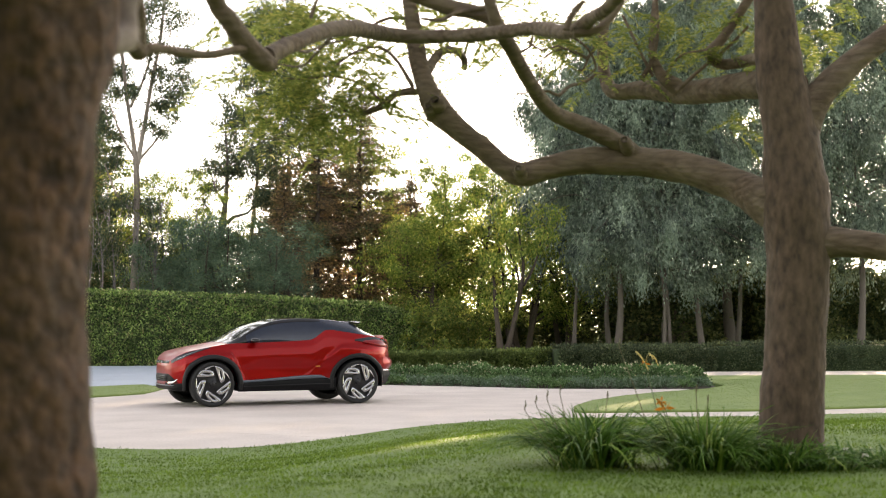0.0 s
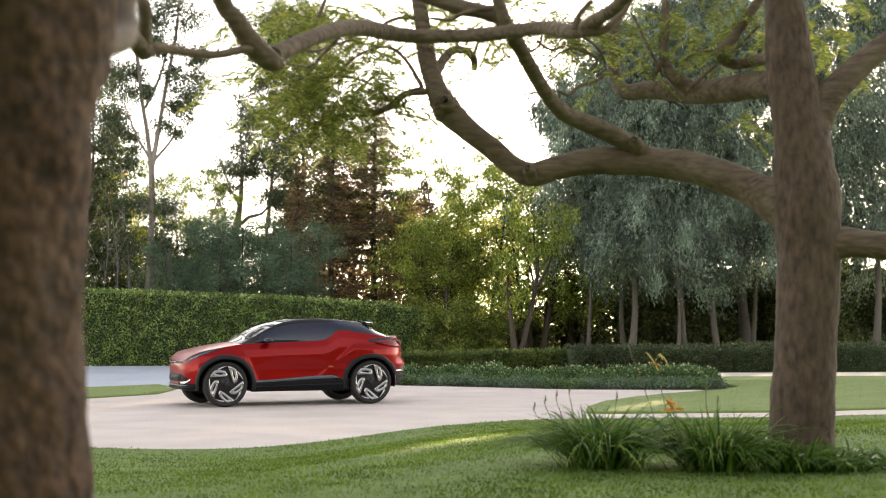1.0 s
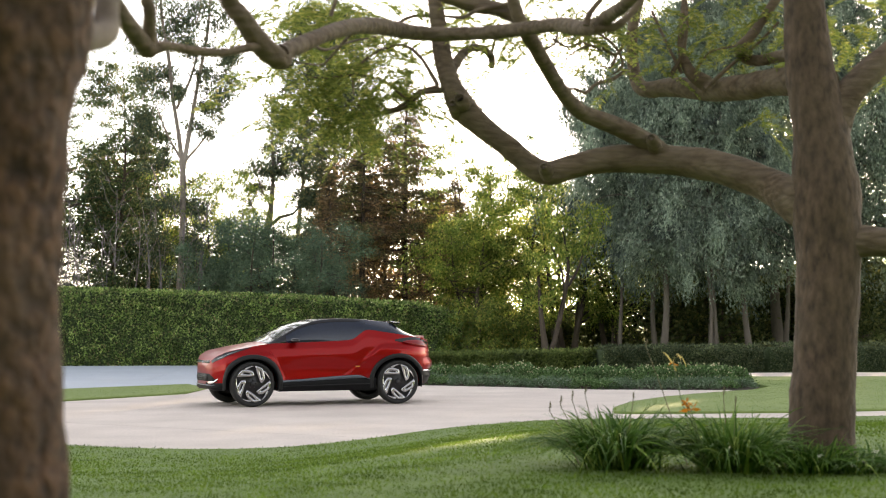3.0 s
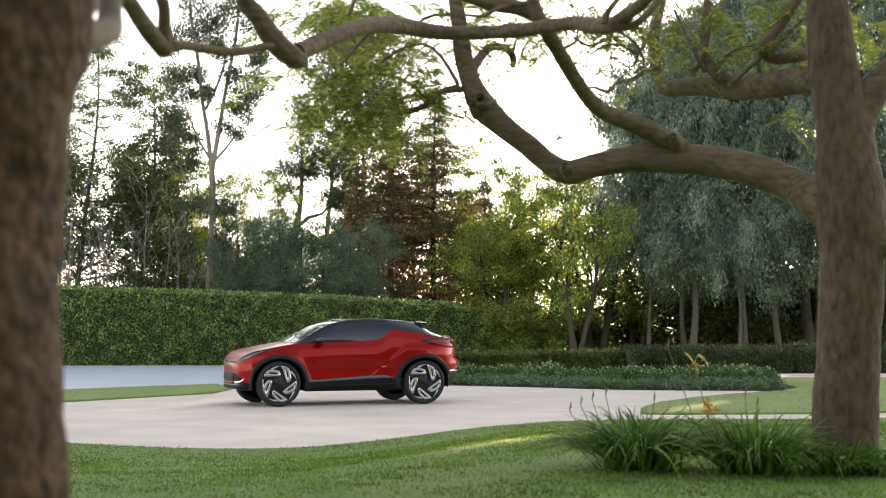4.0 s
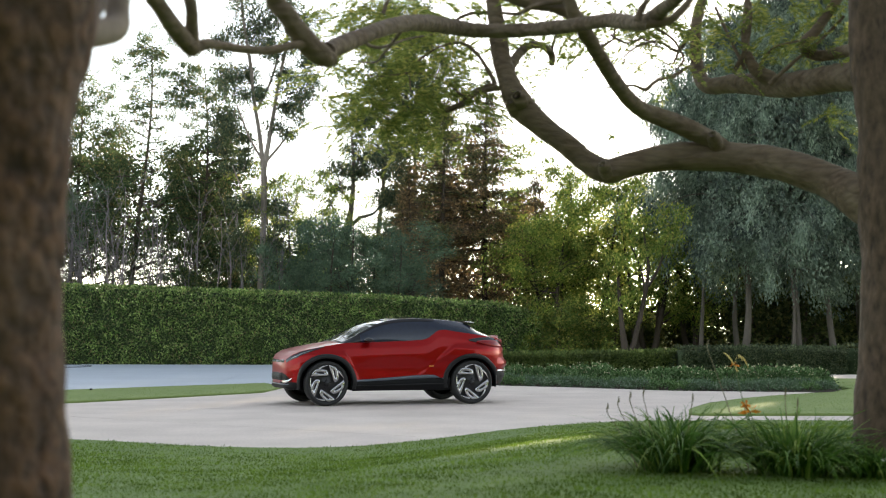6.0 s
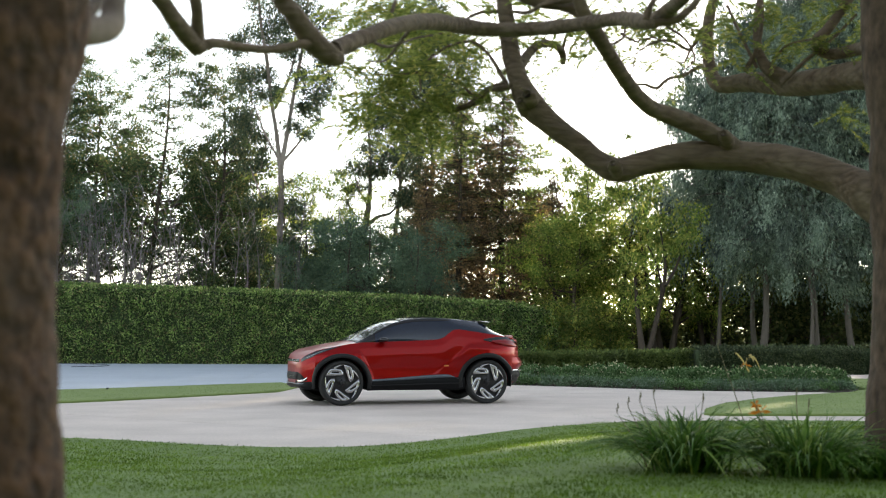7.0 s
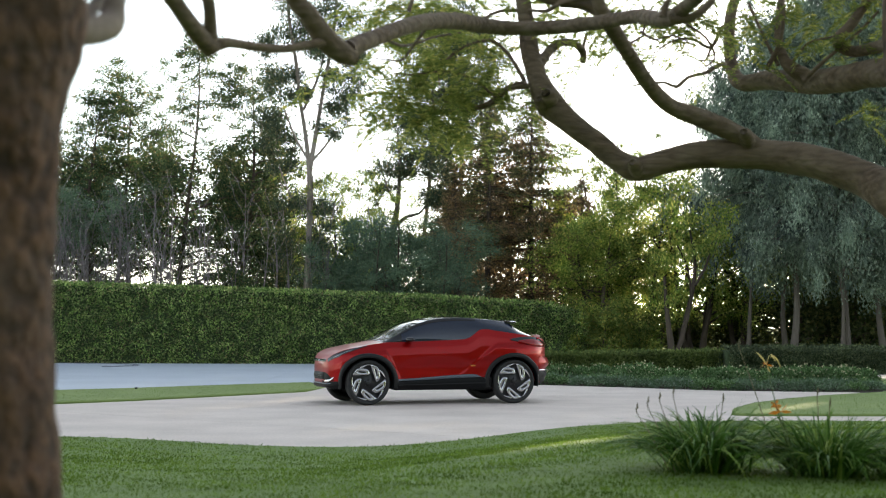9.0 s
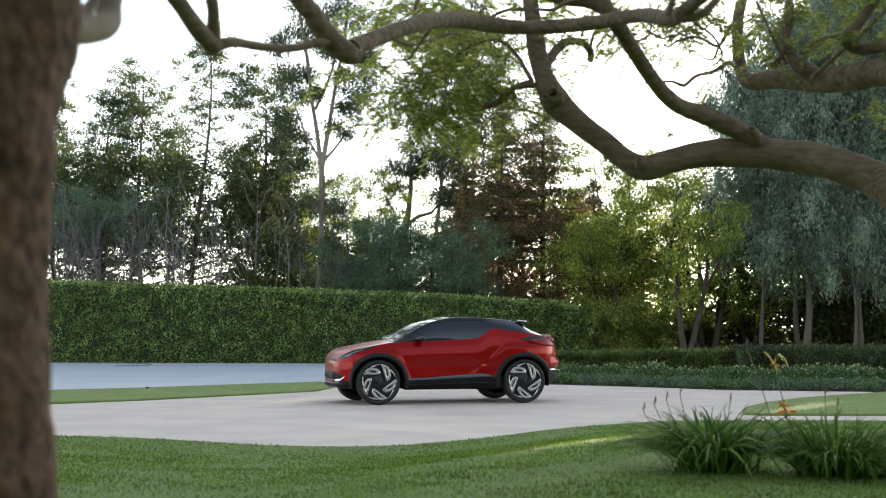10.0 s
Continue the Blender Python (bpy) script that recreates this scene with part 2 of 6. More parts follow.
def soft1(x, stops):
    """Smooth interpolation through (x, value) stops."""
    xs, ys = np.array(stops, float).T
    x = float(np.clip(x, xs[0], xs[-1]))
    i = int(np.clip(np.searchsorted(xs, x) - 1, 0, len(xs) - 2))
    m = np.gradient(ys, xs)
    h = xs[i + 1] - xs[i]
    u = (x - xs[i]) / h
    return float((2 * u ** 3 - 3 * u * u + 1) * ys[i] + (u ** 3 - 2 * u * u + u) * h * m[i] + (3 * u * u - 2 * u ** 3) * ys[i + 1] + (u ** 3 - u * u) * h * m[i + 1])


def ease(u):
    u = np.clip(u, 0.0, 1.0)
    return u * u * (3 - 2 * u)


# ---- ground, lawns and paving ----
EDGE = [(-60, 22), (-20, 19.0), (-9, 17.6), (-5.3, 16.66), (-3.81, 16.17), (-2.6, 15.5), (-1.9, 15.3), (-1.2, 15.48), (-0.3, 16.6), (0.72, 18.25), (1.92, 19.65), (3.06, 19.95), (6.0, 20.15), (8.0, 20.6), (16.0, 22.4), (60, 30)]


def near_edge(x):
    """Where the near lawn meets the paving."""
    return soft1(x, EDGE)


def lawn_height(x, s):
    """Height of the near lawn, s metres in front of its edge."""
    return 0.035 + 0.415 * float(ease(s / 9.0)) + 0.012 * noise.noise(Vector((x * 0.8, s * 0.8, 0)))


def build_ground():
    xs = np.r_[-900, -300, -120, -60, -30, np.arange(-16, 16.1, 0.4), 20, 30, 60, 120, 300, 900]
    ss = np.r_[900, 300, 120, 60, 35, np.arange(26, 0.7, -0.4), 0.5, 0.3, 0.15, 0.05, 0.0, -0.03, -1, -4, -10, -20, -40, -80, -200, -600, -2500]
    verts, faces = [], []
    for s in ss:
        for x in xs:
            e = near_edge(x)
            z = lawn_height(x, s) if s > 0.0 else (0.02 if s == 0.0 else -0.06)
            verts.append((x, e - s, z))
    w = len(xs)
    for j in range(len(ss) - 1):
        for i in range(w - 1):
            faces.append((j * w + i, j * w + i + 1, (j + 1) * w + i + 1, (j + 1) * w + i))
    return tagged(mesh_from("ground", verts, faces, SOIL_GRASS), "mown green lawn rolling down to the drive", "lawn", kind="structure")


ground = build_ground()

DRIVE = [(-30, 19.95)] + [(x, near_edge(x) + 0.015) for x in (-20, -14, -9, -7, -5.3, -4.5, -3.81, -3.2, -2.6, -1.9, -1.2, -0.75, -0.3, 0.2, 0.72, 1.3, 1.92, 2.5, 3.06, 4.5, 6, 8, 12, 16)] + [
    (16, 24.8), (8.4, 22.5), (6.3, 21.82), (3.85, 21.7), (3.75, 21.95), (3.85, 22.9), (4.36, 24.6), (5.1, 26.42), (6.2, 27.8), (7.3, 28.9), (7.0, 29.6), (6, 29.75), (4.4, 30.1), (2.65, 31.5), (1.07, 32.5),
    (0.0, 33.0), (-3.0, 33.0), (-3.75, 31.2), (-3.9, 28.7), (-5.28, 26.6), (-6.4, 24.95), (-7.55, 23.7), (-12, 21.8), (-30, 21.2)]


def paving(name, outline, joints, material, label, top=0.0, thick=0.12, gap=0.006):
    """A slab floor cut along joint lines into separate pieces, all children of one Empty."""
    owner = tagged(new(name), label, "paving", kind="structure")
    bm = bmesh.new()
    bm.faces.new([bm.verts.new((x, y, top)) for x, y in outline])
    for (px, py), (nx, ny) in joints:
        n = Vector((nx, ny, 0)).normalized()
        for g in (-gap, gap):
            bmesh.ops.bisect_plane(bm, geom=bm.verts[:] + bm.edges[:] + bm.faces[:], plane_co=Vector((px, py, top)) + n * g, plane_no=n)
    for f in bm.faces[:]:
        c = f.calc_center_median()
        if any(abs((c - Vector((px, py, top))).dot(Vector((nx, ny, 0)).normalized())) < gap * 0.9 for (px, py), (nx, ny) in joints):
            continue
        pts = [v.co.copy() for v in f.verts]
        one = bmesh.new()
        hi = [one.verts.new(p) for p in pts]
        lo = [one.verts.new(p - Vector((0, 0, thick))) for p in pts]
        one.faces.new(hi)
        for i in range(len(pts)):
            k = (i + 1) % len(pts)
            one.faces.new((hi[k], hi[i], lo[i], lo[k]))
        bmesh.ops.triangulate(one, faces=[q for q in one.faces if len(q.verts) > 4])
        bmesh.ops.recalc_face_normals(one, faces=one.faces)
        part("slab", one, material, owner)
    bm.free()
    return owner


joint_lines = [((-4.0, 19.9), (0.59, 0.81)), ((0.65, 27.48), (-0.675, 0.738)), ((-11.0, 20.5), (1.0, -0.1)), ((8.0, 21.5), (1.0, -0.2)), ((12.0, 23.0), (1.0, -0.2))]
paving("driveway", DRIVE, joint_lines, CONCRETE, "pale brushed concrete drive with scored joints")
paving("road", [(-60, 21.2), (-12, 25.6), (-9.1, 28.3), (-7.64, 29.5), (-5.72, 31.7), (-4.5, 33.1), (-3.0, 33.01), (0.0, 33.01), (-0.6, 36), (-1.2, 42), (-1.6, 50.2), (-60, 50.2)],
       [((-10, 41.0), (0, 1)), ((-16, 40), (1, 0.05)), ((-6, 40), (1, 0.05))], ROAD, "smooth pale grey forecourt paving below the hedge")
paving("garden_path", [(8.6, 36.7), (40, 36.2), (40, 40.2), (8.8, 40.7)], [((x, 38), (1, 0)) for x in (12, 16, 20, 26)], CONCRETE, "straight pale concrete garden path")


def verge(name, outline, label, top=0.04):
    """A raised turf bed with a rounded rim."""
    c = np.mean(outline, axis=0)
    p = np.array(outline, float)
    n = len(p)
    nxt, prv = np.roll(p, -1, 0), np.roll(p, 1, 0)
    t = unit(nxt - prv)
    inward = np.stack([-t[:, 1], t[:, 0]], 1)
    inward *= np.sign((inward * (c - p)).sum(1).mean())
    verts, faces = [], []
    for inset, z in ((0.0, -0.05), (0.0, top - 0.02), (0.02, top - 0.004), (0.06, top)):
        verts += [(*(q + w * inset), z) for q, w in zip(p, inward)]
    for r in range(3):
        for i in range(n):
            k = (i + 1) % n
            faces.append((r * n + i, r * n + k, (r + 1) * n + k, (r + 1) * n + i))
    faces.append(tuple(range(3 * n, 4 * n)))
    return tagged(mesh_from(name, verts, faces, VERGE_TURF, smooth=False), label, "lawn", kind="structure")


STRIP = [(-60, 21.6), (-30, 21.3), (-12, 21.9), (-7.55, 23.8), (-6.4, 25.05), (-5.28, 26.7), (-4.2, 28.3), (-3.85, 29.6), (-3.8, 31.2), (-4.4, 32.9), (-5.72, 31.6), (-7.64, 29.4), (-9.1, 28.2), (-12, 25.5), (-30, 22.5)]
ISLAND = [(3.42, 21.75), (3.5, 21.62), (3.75, 21.54), (6.3, 21.67), (8.4, 22.35), (16, 24.65), (40, 31), (40, 36.1), (8.7, 36.6), (8.4, 33), (8.2, 30.6), (7.4, 29.0), (6.2, 27.75), (5.15, 26.38), (4.22, 24.7), (3.62, 22.95)]
verge("verge_strip", STRIP, "narrow strip of mown turf beside the drive")
verge("verge_lawn", ISLAND, "shaded mown lawn between drive and path")


def inside(x, y, outline):
    hit = np.zeros(len(x), bool)
    for (ax, ay), (bx, by) in zip(outline, outline[1:] + outline[:1]):
        if ay != by:
            cross = ((ay > y) != (by > y)) & (x < (bx - ax) * (y - ay) / (by - ay) + ax)
            hit ^= cross
    return hit


def grass_blades():
    rng = np.random.default_rng(5)
    n = 150000
    y = 6.0 + 15.0 * rng.random(n) ** 1.35
    x = (rng.random(n) * 2 - 1) * (0.42 * y + 0.3)
    tab = np.arange(-14, 14.01, 0.1)
    edge = np.interp(x, tab, [near_edge(v) for v in tab])
    s = edge - y
    ok = s > 0.0
    x, y, s = x[ok], y[ok], s[ok]
    z = 0.035 + 0.415 * ease(s / 9.0) - 0.006
    base = np.stack([x, y, z], 1)
    way = np.stack([rng.normal(0, 0.45, len(x)), rng.normal(0, 0.45, len(x)), np.full(len(x), 1.0)], 1)
    tall = rng.uniform(0.014, 0.030, len(x)) * (0.8 + 0.5 * rng.random(len(x)) ** 4)
    quads("grass", leaves(rng, base, way, tall, 0.0022 + 0.00022 * y), BLADE)


grass_blades()


def verge_blades(outline, x0, x1, y0, y1, count, seed):
    rng = np.random.default_rng(seed)
    x, y = rng.uniform(x0, x1, count), rng.uniform(y0, y1, count)
    ok = inside(x, y, outline)
    base = np.stack([x[ok], y[ok], np.full(ok.sum(), 0.03)], 1)
    n = len(base)
    way = np.stack([rng.normal(0, 0.5, n), rng.normal(0, 0.5, n), np.ones(n)], 1)
    quads("grass", leaves(rng, base, way, rng.uniform(0.012, 0.022, n), 0.006), BLADE)


verge_blades(ISLAND, 3.3, 13.0, 21.3, 34.0, 50000, 6)
verge_blades(STRIP, -12.0, -3.6, 21.8, 33.0, 30000, 7)
for g in [o for o in scene.objects if o.name.startswith("grass")]:
    tagged(g, "short mown lawn grass blades", "grass", kind="stuff")


# ---- small things beside the drive ----
hose = thing("garden_hose", "thin dark hose lying curled on the forecourt", "hose")
hose_store = ([], [])
tube(hose_store, [(-15.6, 50.05, 0.012, 0.011), (-14.3, 49.8, 0.012, 0.011), (-13.2, 49.3, 0.012, 0.011), (-12.35, 48.2, 0.012, 0.011), (-12.1, 47.2, 0.012, 0.011), (-12.4, 46.3, 0.012, 0.011), (-12.9, 45.9, 0.012, 0.011)], 8, 0.12, 0)
mesh_from("tubing", *hose_store, plain("faded_hose", (0.10, 0.115, 0.14), 0.6), hose)
sprinkler = thing("sprinkler_head", "small dark plastic sprinkler head in the turf", "sprinkler", (-7.35, 28.9, 0.02))
bm = bmesh.new()
bmesh.ops.create_cone(bm, cap_ends=True, segments=16, radius1=0.025, radius2=0.022, depth=0.04, matrix=Matrix.Translation((0, 0, 0.02)))
part("riser", bm, RUBBER, sprinkler)
bm = bmesh.new()
bmesh.ops.create_cone(bm, cap_ends=True, segments=16, radius1=0.032, radius2=0.028, depth=0.014, matrix=Matrix.Translation((0, 0, 0.046)))
part("cap", bm, RUBBER, sprinkler)


# ---- hedges ----
def hedge(name, label, line, depth, top_at, leaf, count, size, seed, base_z=-0.05):
    """A clipped hedge along line (x, y rows): a dark core with a skin of leaves."""
    rng = np.random.default_rng(seed)
    owner = thing(name, label, name.split("_")[-1])
    path = smooth_path([(x, y, 0.0) for x, y in line], 0.5)
    t = unit(np.gradient(path, axis=0))
    across = np.stack([-t[:, 1], t[:, 0], 0 * t[:, 0]], 1)
    verts, faces = [], []
    prof = [(0.0, 0.0), (-0.02, 0.35), (0.0, 0.75), (0.04, 0.94), (0.12, 1.0), (0.88, 1.0), (0.96, 0.94), (1.0, 0.75), (1.0, 0.0)]
    k = len(prof)
    for p, c in zip(path, across):
        h = top_at(p[0])
        for u, v in prof:
            q = p + c * (0.1 + u * (depth - 0.2))
            bumpy = 0.06 * noise.noise(Vector((q[0] * 1.3, q[1] + u, v * 3 + seed)))
            verts.append((q[0], q[1] + bumpy, base_z + v * (h - base_z - 0.06) + bumpy * 0.5))
    for i in range(len(path) - 1):
        faces += [(i * k + j, (i + 1) * k + j, (i + 1) * k + j + 1, i * k + j + 1) for j in range(k - 1)]
    faces += [tuple(range(k)), tuple(reversed(range(len(verts) - k, len(verts))))]
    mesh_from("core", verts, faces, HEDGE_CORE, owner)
    u = rng.random(count) * (len(path) - 1)
    i = u.astype(int)
    p = path[i] + (path[np.minimum(i + 1, len(path) - 1)] - path[i]) * (u - i)[:, None]
    c = across[i]
    h = np.array([top_at(v) for v in p[:, 0]])
    on_top = rng.random(count) < 0.22
    d = np.where(on_top, rng.random(count) * depth, np.abs(rng.normal(0, 0.06, count)))
    z = np.where(on_top, h + rng.normal(0, 0.035, count), base_z + rng.random(count) ** 0.9 * (h - base_z))
    lump = np.array([noise.noise(Vector((a * 2.0, b * 2.0, seed))) for a, b in zip(p[:, 0], z)])
    base = p + c * (d - 0.22 * lump - 0.05)[:, None]
    base[:, 2] = z
    way = np.where(on_top[:, None], np.array([0, 0, 1.0]), -c) + rng.normal(0, 0.75, (count, 3))
    quads("leaves", leaves(rng, base, way, rng.uniform(*size, count), 0.42 * size[0]), leaf, owner)
    return owner


hedge("hedge", "tall clipped evergreen hedge behind the forecourt", [(-27, 51.2), (-22, 51.0), (-16, 50.8), (-7, 50.8), (-2, 51.0), (1.2, 51.4), (2.9, 51.9)], 1.6,
      lambda x: soft1(x, [(-40, 3.1), (-17, 2.83), (-12.5, 2.70), (-7.2, 2.52), (-4.0, 2.40), (-2.0, 2.32), (0, 2.18), (2.0, 2.0), (2.6, 1.75), (2.9, 1.35)]), HEDGE_LEAF, 85000, (0.06, 0.12), 3)
hedge("low_hedge", "low clipped box hedge with a flat top", [(6.4, 42.0), (11.2, 42.2)], 1.4, lambda x: 0.70, LOWHEDGE_LEAF, 9000, (0.05, 0.09), 4)
hedge("low_hedge", "low clipped box hedge running on along the path", [(11.4, 42.3), (18, 43.2), (34, 45.5)], 1.4, lambda x: 0.77, LOWHEDGE_LEAF, 22000, (0.05, 0.09), 5)
# hedge shape stands in for a low grassy mound here
hedge("low_hedge", "low grassy green mound behind the planting bed, built as a shaggy hedge", [(-0.5, 45.0), (3.0, 44.0), (6.2, 42.6)], 1.4, lambda x: soft1(x, [(-1, 0.40), (3, 0.48), (6.2, 0.58)]), SHAGGY_LEAF, 12000, (0.07, 0.14), 6)
# unseen screen added behind the eye, so the car mirrors less sky
hedge("hedge", "tall dark tree screen, added unseen behind the viewpoint to darken reflections", [(40, -13), (0, -14), (-40, -13)], 3.0, lambda x: 12.0, SHAGGY_LEAF, 16000, (0.25, 0.4), 7)


# ---- planting bed ----
BED_FRONT = [(-1.5, 33.6), (0.0, 33.1), (1.07, 32.6), (2.65, 31.6), (4.4, 30.2), (6.0, 29.85), (7.4, 30.0), (8.1, 30.8)]
verts_, faces_ = [], []
for x in np.linspace(-1.5, 8.1, 40):
    y0 = soft1(x, BED_FRONT)
    for k, v in enumerate(np.linspace(0, 1, 8)):
        verts_.append((x, y0 + v * 4.2, -0.055 + 0.13 * math.sin(math.pi * min(1, 0.05 + v)) + 0.02 * noise.noise(Vector((x * 3, v * 9, 0)))))
for i in range(39):
    faces_ += [(i * 8 + k, (i + 1) * 8 + k, (i + 1) * 8 + k + 1, i * 8 + k + 1) for k in range(7)]
tagged(mesh_from("flower_bed", verts_, faces_, SOIL), "dark mulched planting bed beside the drive", "flower bed", kind="structure")
SHRUB_LEAF = foliage("shrub_leaves", [(0.0, (0.052, 0.11, 0.036)), (0.5, (0.108, 0.20, 0.075)), (0.8, (0.175, 0.285, 0.125)), (1.0, (0.30, 0.39, 0.22))], 0.3)
SILVER_LEAF = foliage("silver_leaves", [(0.0, (0.075, 0.135, 0.070)), (0.6, (0.13, 0.205, 0.12)), (1.0, (0.245, 0.315, 0.245))], 0.25)
CREAM = foliage("cream_flowers", [(0.0, (0.40, 0.38, 0.22)), (1.0, (0.62, 0.60, 0.42))], 0.3)


def shrub(name, label, leaf, r, h, count, size, seed, blooms=0):
    rng = np.random.default_rng(seed)
    owner = thing(name, label, "shrub", group="bed planting")
    store = ([], [])
    for k in range(7):
        a = k * 2.4
        tip = (0.7 * r * math.cos(a), 0.7 * r * math.sin(a), 0.75 * h)
        tube(store, [(0.02 * math.cos(a), 0.02 * math.sin(a), -0.05, 0.008), (tip[0] * 0.5, tip[1] * 0.5, h * 0.4, 0.006), (*tip, 0.003)], 5, 0.1, 0)
    mesh_from("branchwork", *store, BARK_DARK, owner)
    d = unit(rng.normal(size=(count, 3)))
    d[:, 2] = np.abs(d[:, 2])
    rad = 0.55 + 0.45 * rng.random(count) ** 0.5
    base = d * np.array([r, r, h * 0.9]) * rad[:, None] + rng.normal(0, 0.03, (count, 3))
    quads("foliage", leaves(rng, base, d + rng.normal(0, 0.6, (count, 3)), rng.uniform(*size, count), size[0] * 0.42), leaf, owner)
    if blooms:
        d = unit(rng.normal(size=(blooms, 3)))
        d[:, 2] = np.abs(d[:, 2]) + 0.3
        quads("blossom", leaves(rng, unit(d) * np.array([r, r, h]), d + rng.normal(0, 0.8, (blooms, 3)), 0.05, 0.022), CREAM, owner)
    return owner


rng_ = np.random.default_rng(21)
tall_a = shrub("bedding_shrub", "leafy green shrub with cream flower heads in the bed", SHRUB_LEAF, 0.34, 0.40, 900, (0.045, 0.085), 31, 30)
tall_b = shrub("bedding_shrub", "leafy green shrub in the planting bed", SHRUB_LEAF, 0.36, 0.37, 900, (0.045, 0.09), 32, 12)
low_a = shrub("ground_cover_plant", "low silvery green ground cover at the bed's rim", SILVER_LEAF, 0.30, 0.17, 620, (0.035, 0.065), 33)
low_b = shrub("ground_cover_plant", "low green ground cover at the bed's rim", SHRUB_LEAF, 0.30, 0.16, 620, (0.035, 0.065), 34)
first = {id(o): True for o in (tall_a, tall_b, low_a, low_b)}
for row, back, pair, gap in ((0, 1.75, (tall_a, tall_b), 0.43), (1, 2.3, (tall_b, tall_a), 0.5), (2, 0.42, (low_a, low_b), 0.42), (3, 0.95, (low_a, low_b), 0.4)):
    for k, x in enumerate(np.arange(-1.2, 8.0, gap)):
        src = pair[int(rng_.random() < 0.4)]
        y = soft1(float(x), BED_FRONT) + back + rng_.normal(0, 0.07)
        m = pose(x + rng_.normal(0, 0.06), y, 0.02 + 0.015 * back, 0, 0, rng_.uniform(0, 360)) @ Matrix.Scale(rng_.uniform(0.85, 1.15), 4)
        if first.pop(id(src), False):
            src.matrix_basis = m
        else:
            made = copy_thing(src, m)
            made.scale = m.to_scale()


# ---- trees ----
# thin places in the crowns, through which low sun reaches the ground at (x, y)
GLADES = [(0.30, 11.3), (0.50, 11.58), (0.70, 11.85), (0.9, 15.55), (4.05, 22.2), (4.3, 22.65), (4.6, 23.2), (4.85, 23.7), (5.1, 24.2), (-0.3, 18.9), (-0.8, 19.2), (-1.3, 19.0), (-1.75, 18.75), (1.3, 21.9), (2.0, 22.5)]


def thinned(points):
    """False for leaves that would close a glade; points in world space."""
    keep = np.ones(len(points), bool)
    w = np.array(sun_way)
    for gx, gy in GLADES:
        d = points - np.array([gx, gy, 0.3 if gy < 15 else 0.1])
        off = d - (d @ w)[:, None] * w
        keep &= (off ** 2).sum(1) > (0.25 if gy < 18 else 0.165 if gy < 20 else 0.15) ** 2
    return keep


def grow(name, label, x, y, h, r, bark, leaf, seed, first=0.3, limbs=22, reach=lambda f: 0.3, rise=0.4, droop=0.15, per=60, clumps=4, spread=0.3,
         size=(0.10, 0.18), width=0.03, hang=0.2, stems=1, lean=(0, 0), fork=None, z0=-0.1, twigs=2, fine=1.3, shape=(1.15, 1.15, 0.8), out=0.3, core=0.45):
    """A tree: a tapering trunk with limbs and twigs, and a crown of single leaves set in clumps along them."""
    rng = np.random.default_rng(seed)
    owner = thing(name, label, "tree", (x, y, 0))
    store, spots, flow = ([], []), [], []
    stems_made = []
    for s in range(stems):
        a = 2 * math.pi * s / stems + rng.random()
        off = 0.25 if stems > 1 else 0.0
        away = 0.16 * h if stems > 1 else 0.0
        pts = []
        for f in np.linspace(0, 1, 7):
            wob = 0.018 * h * math.sin(f * 5 + seed + s)
            pts.append((off * math.cos(a) + away * f * math.cos(a) + lean[0] * f * h + wob * (f > 0), off * math.sin(a) + away * f * math.sin(a) + lean[1] * f * h + 0.5 * wob * (f > 0), z0 + f * (h * 0.95), max(r * (1 - f) ** 0.8 * (1.35 if f == 0 else 1.0), 0.012)))
        stems_made.append(np.array(pts))
        tube(store, pts, 9, h / 20, 0)
    for k in range(limbs):
        pts = stems_made[k % stems]
        f = first + (1 - first) * ((k + rng.random() * 0.8) / limbs) * 0.98
        at = np.array([np.interp(f, np.linspace(0, 1, 7), pts[:, j]) for j in range(4)])
        a = k * 2.399 + rng.normal(0, 0.3)
        length = max(reach(f) * h * rng.uniform(0.75, 1.2), 0.25)
        d = np.array([math.cos(a), math.sin(a), 0])
        limb = []
        for u in np.linspace(0, 1, 5):
            p = at[:3] + d * length * u + np.array([0, 0, length * (rise * u - droop * u * u * 2)]) + rng.normal(0, 0.05 * length, 3) * (u > 0)
            limb.append((*p, max(0.5 * at[3] * (1 - u) ** 0.9, 0.008)))
        way_in = np.array(limb)[:, :3]
        if not thinned(np.concatenate([way_in, (way_in[1:] + way_in[:-1]) / 2]) + np.array([x, y, 0.0])).all():
            continue
        tube(store, limb, 5, length / 6, 0, cap=False)
        limb = np.array(limb)
        for q in range(clumps):
            u = out + (1 - out) * (q + rng.random()) / clumps
            c = np.array([np.interp(u, np.linspace(0, 1, 5), limb[:, j]) for j in range(3)])
            e = c + rng.normal(0, spread * 0.8, 3)
            if q < twigs:
                tube(store, [(*c, 0.012), (*((c + e) / 2 + rng.normal(0, 0.05, 3)), 0.008), (*e, 0.004)], 4, 0.3, 0, cap=False)
            spots.append(e)
            flow.append(d)
    mesh_from("trunk", *store, bark, owner)
    spots, flow = np.array(spots), np.array(flow)
    per, width = int(per * fine), width * (0.72 if fine > 1 else 1.0)
    n = len(spots) * per
    i = np.repeat(np.arange(len(spots)), per)
    shell = unit(rng.normal(size=(n, 3))) * (rng.random((n, 1)) ** core) * spread * np.array(shape)
    base = spots[i] + shell * rng.uniform(0.6, 1.4, (len(spots), 1))[i]
    way = flow[i] * 0.4 + rng.normal(0, 0.6, (n, 3)) - np.array([0, 0, hang])
    keep = thinned(base + np.array([x, y, 0.0]))
    base, way, n = base[keep], way[keep], int(keep.sum())
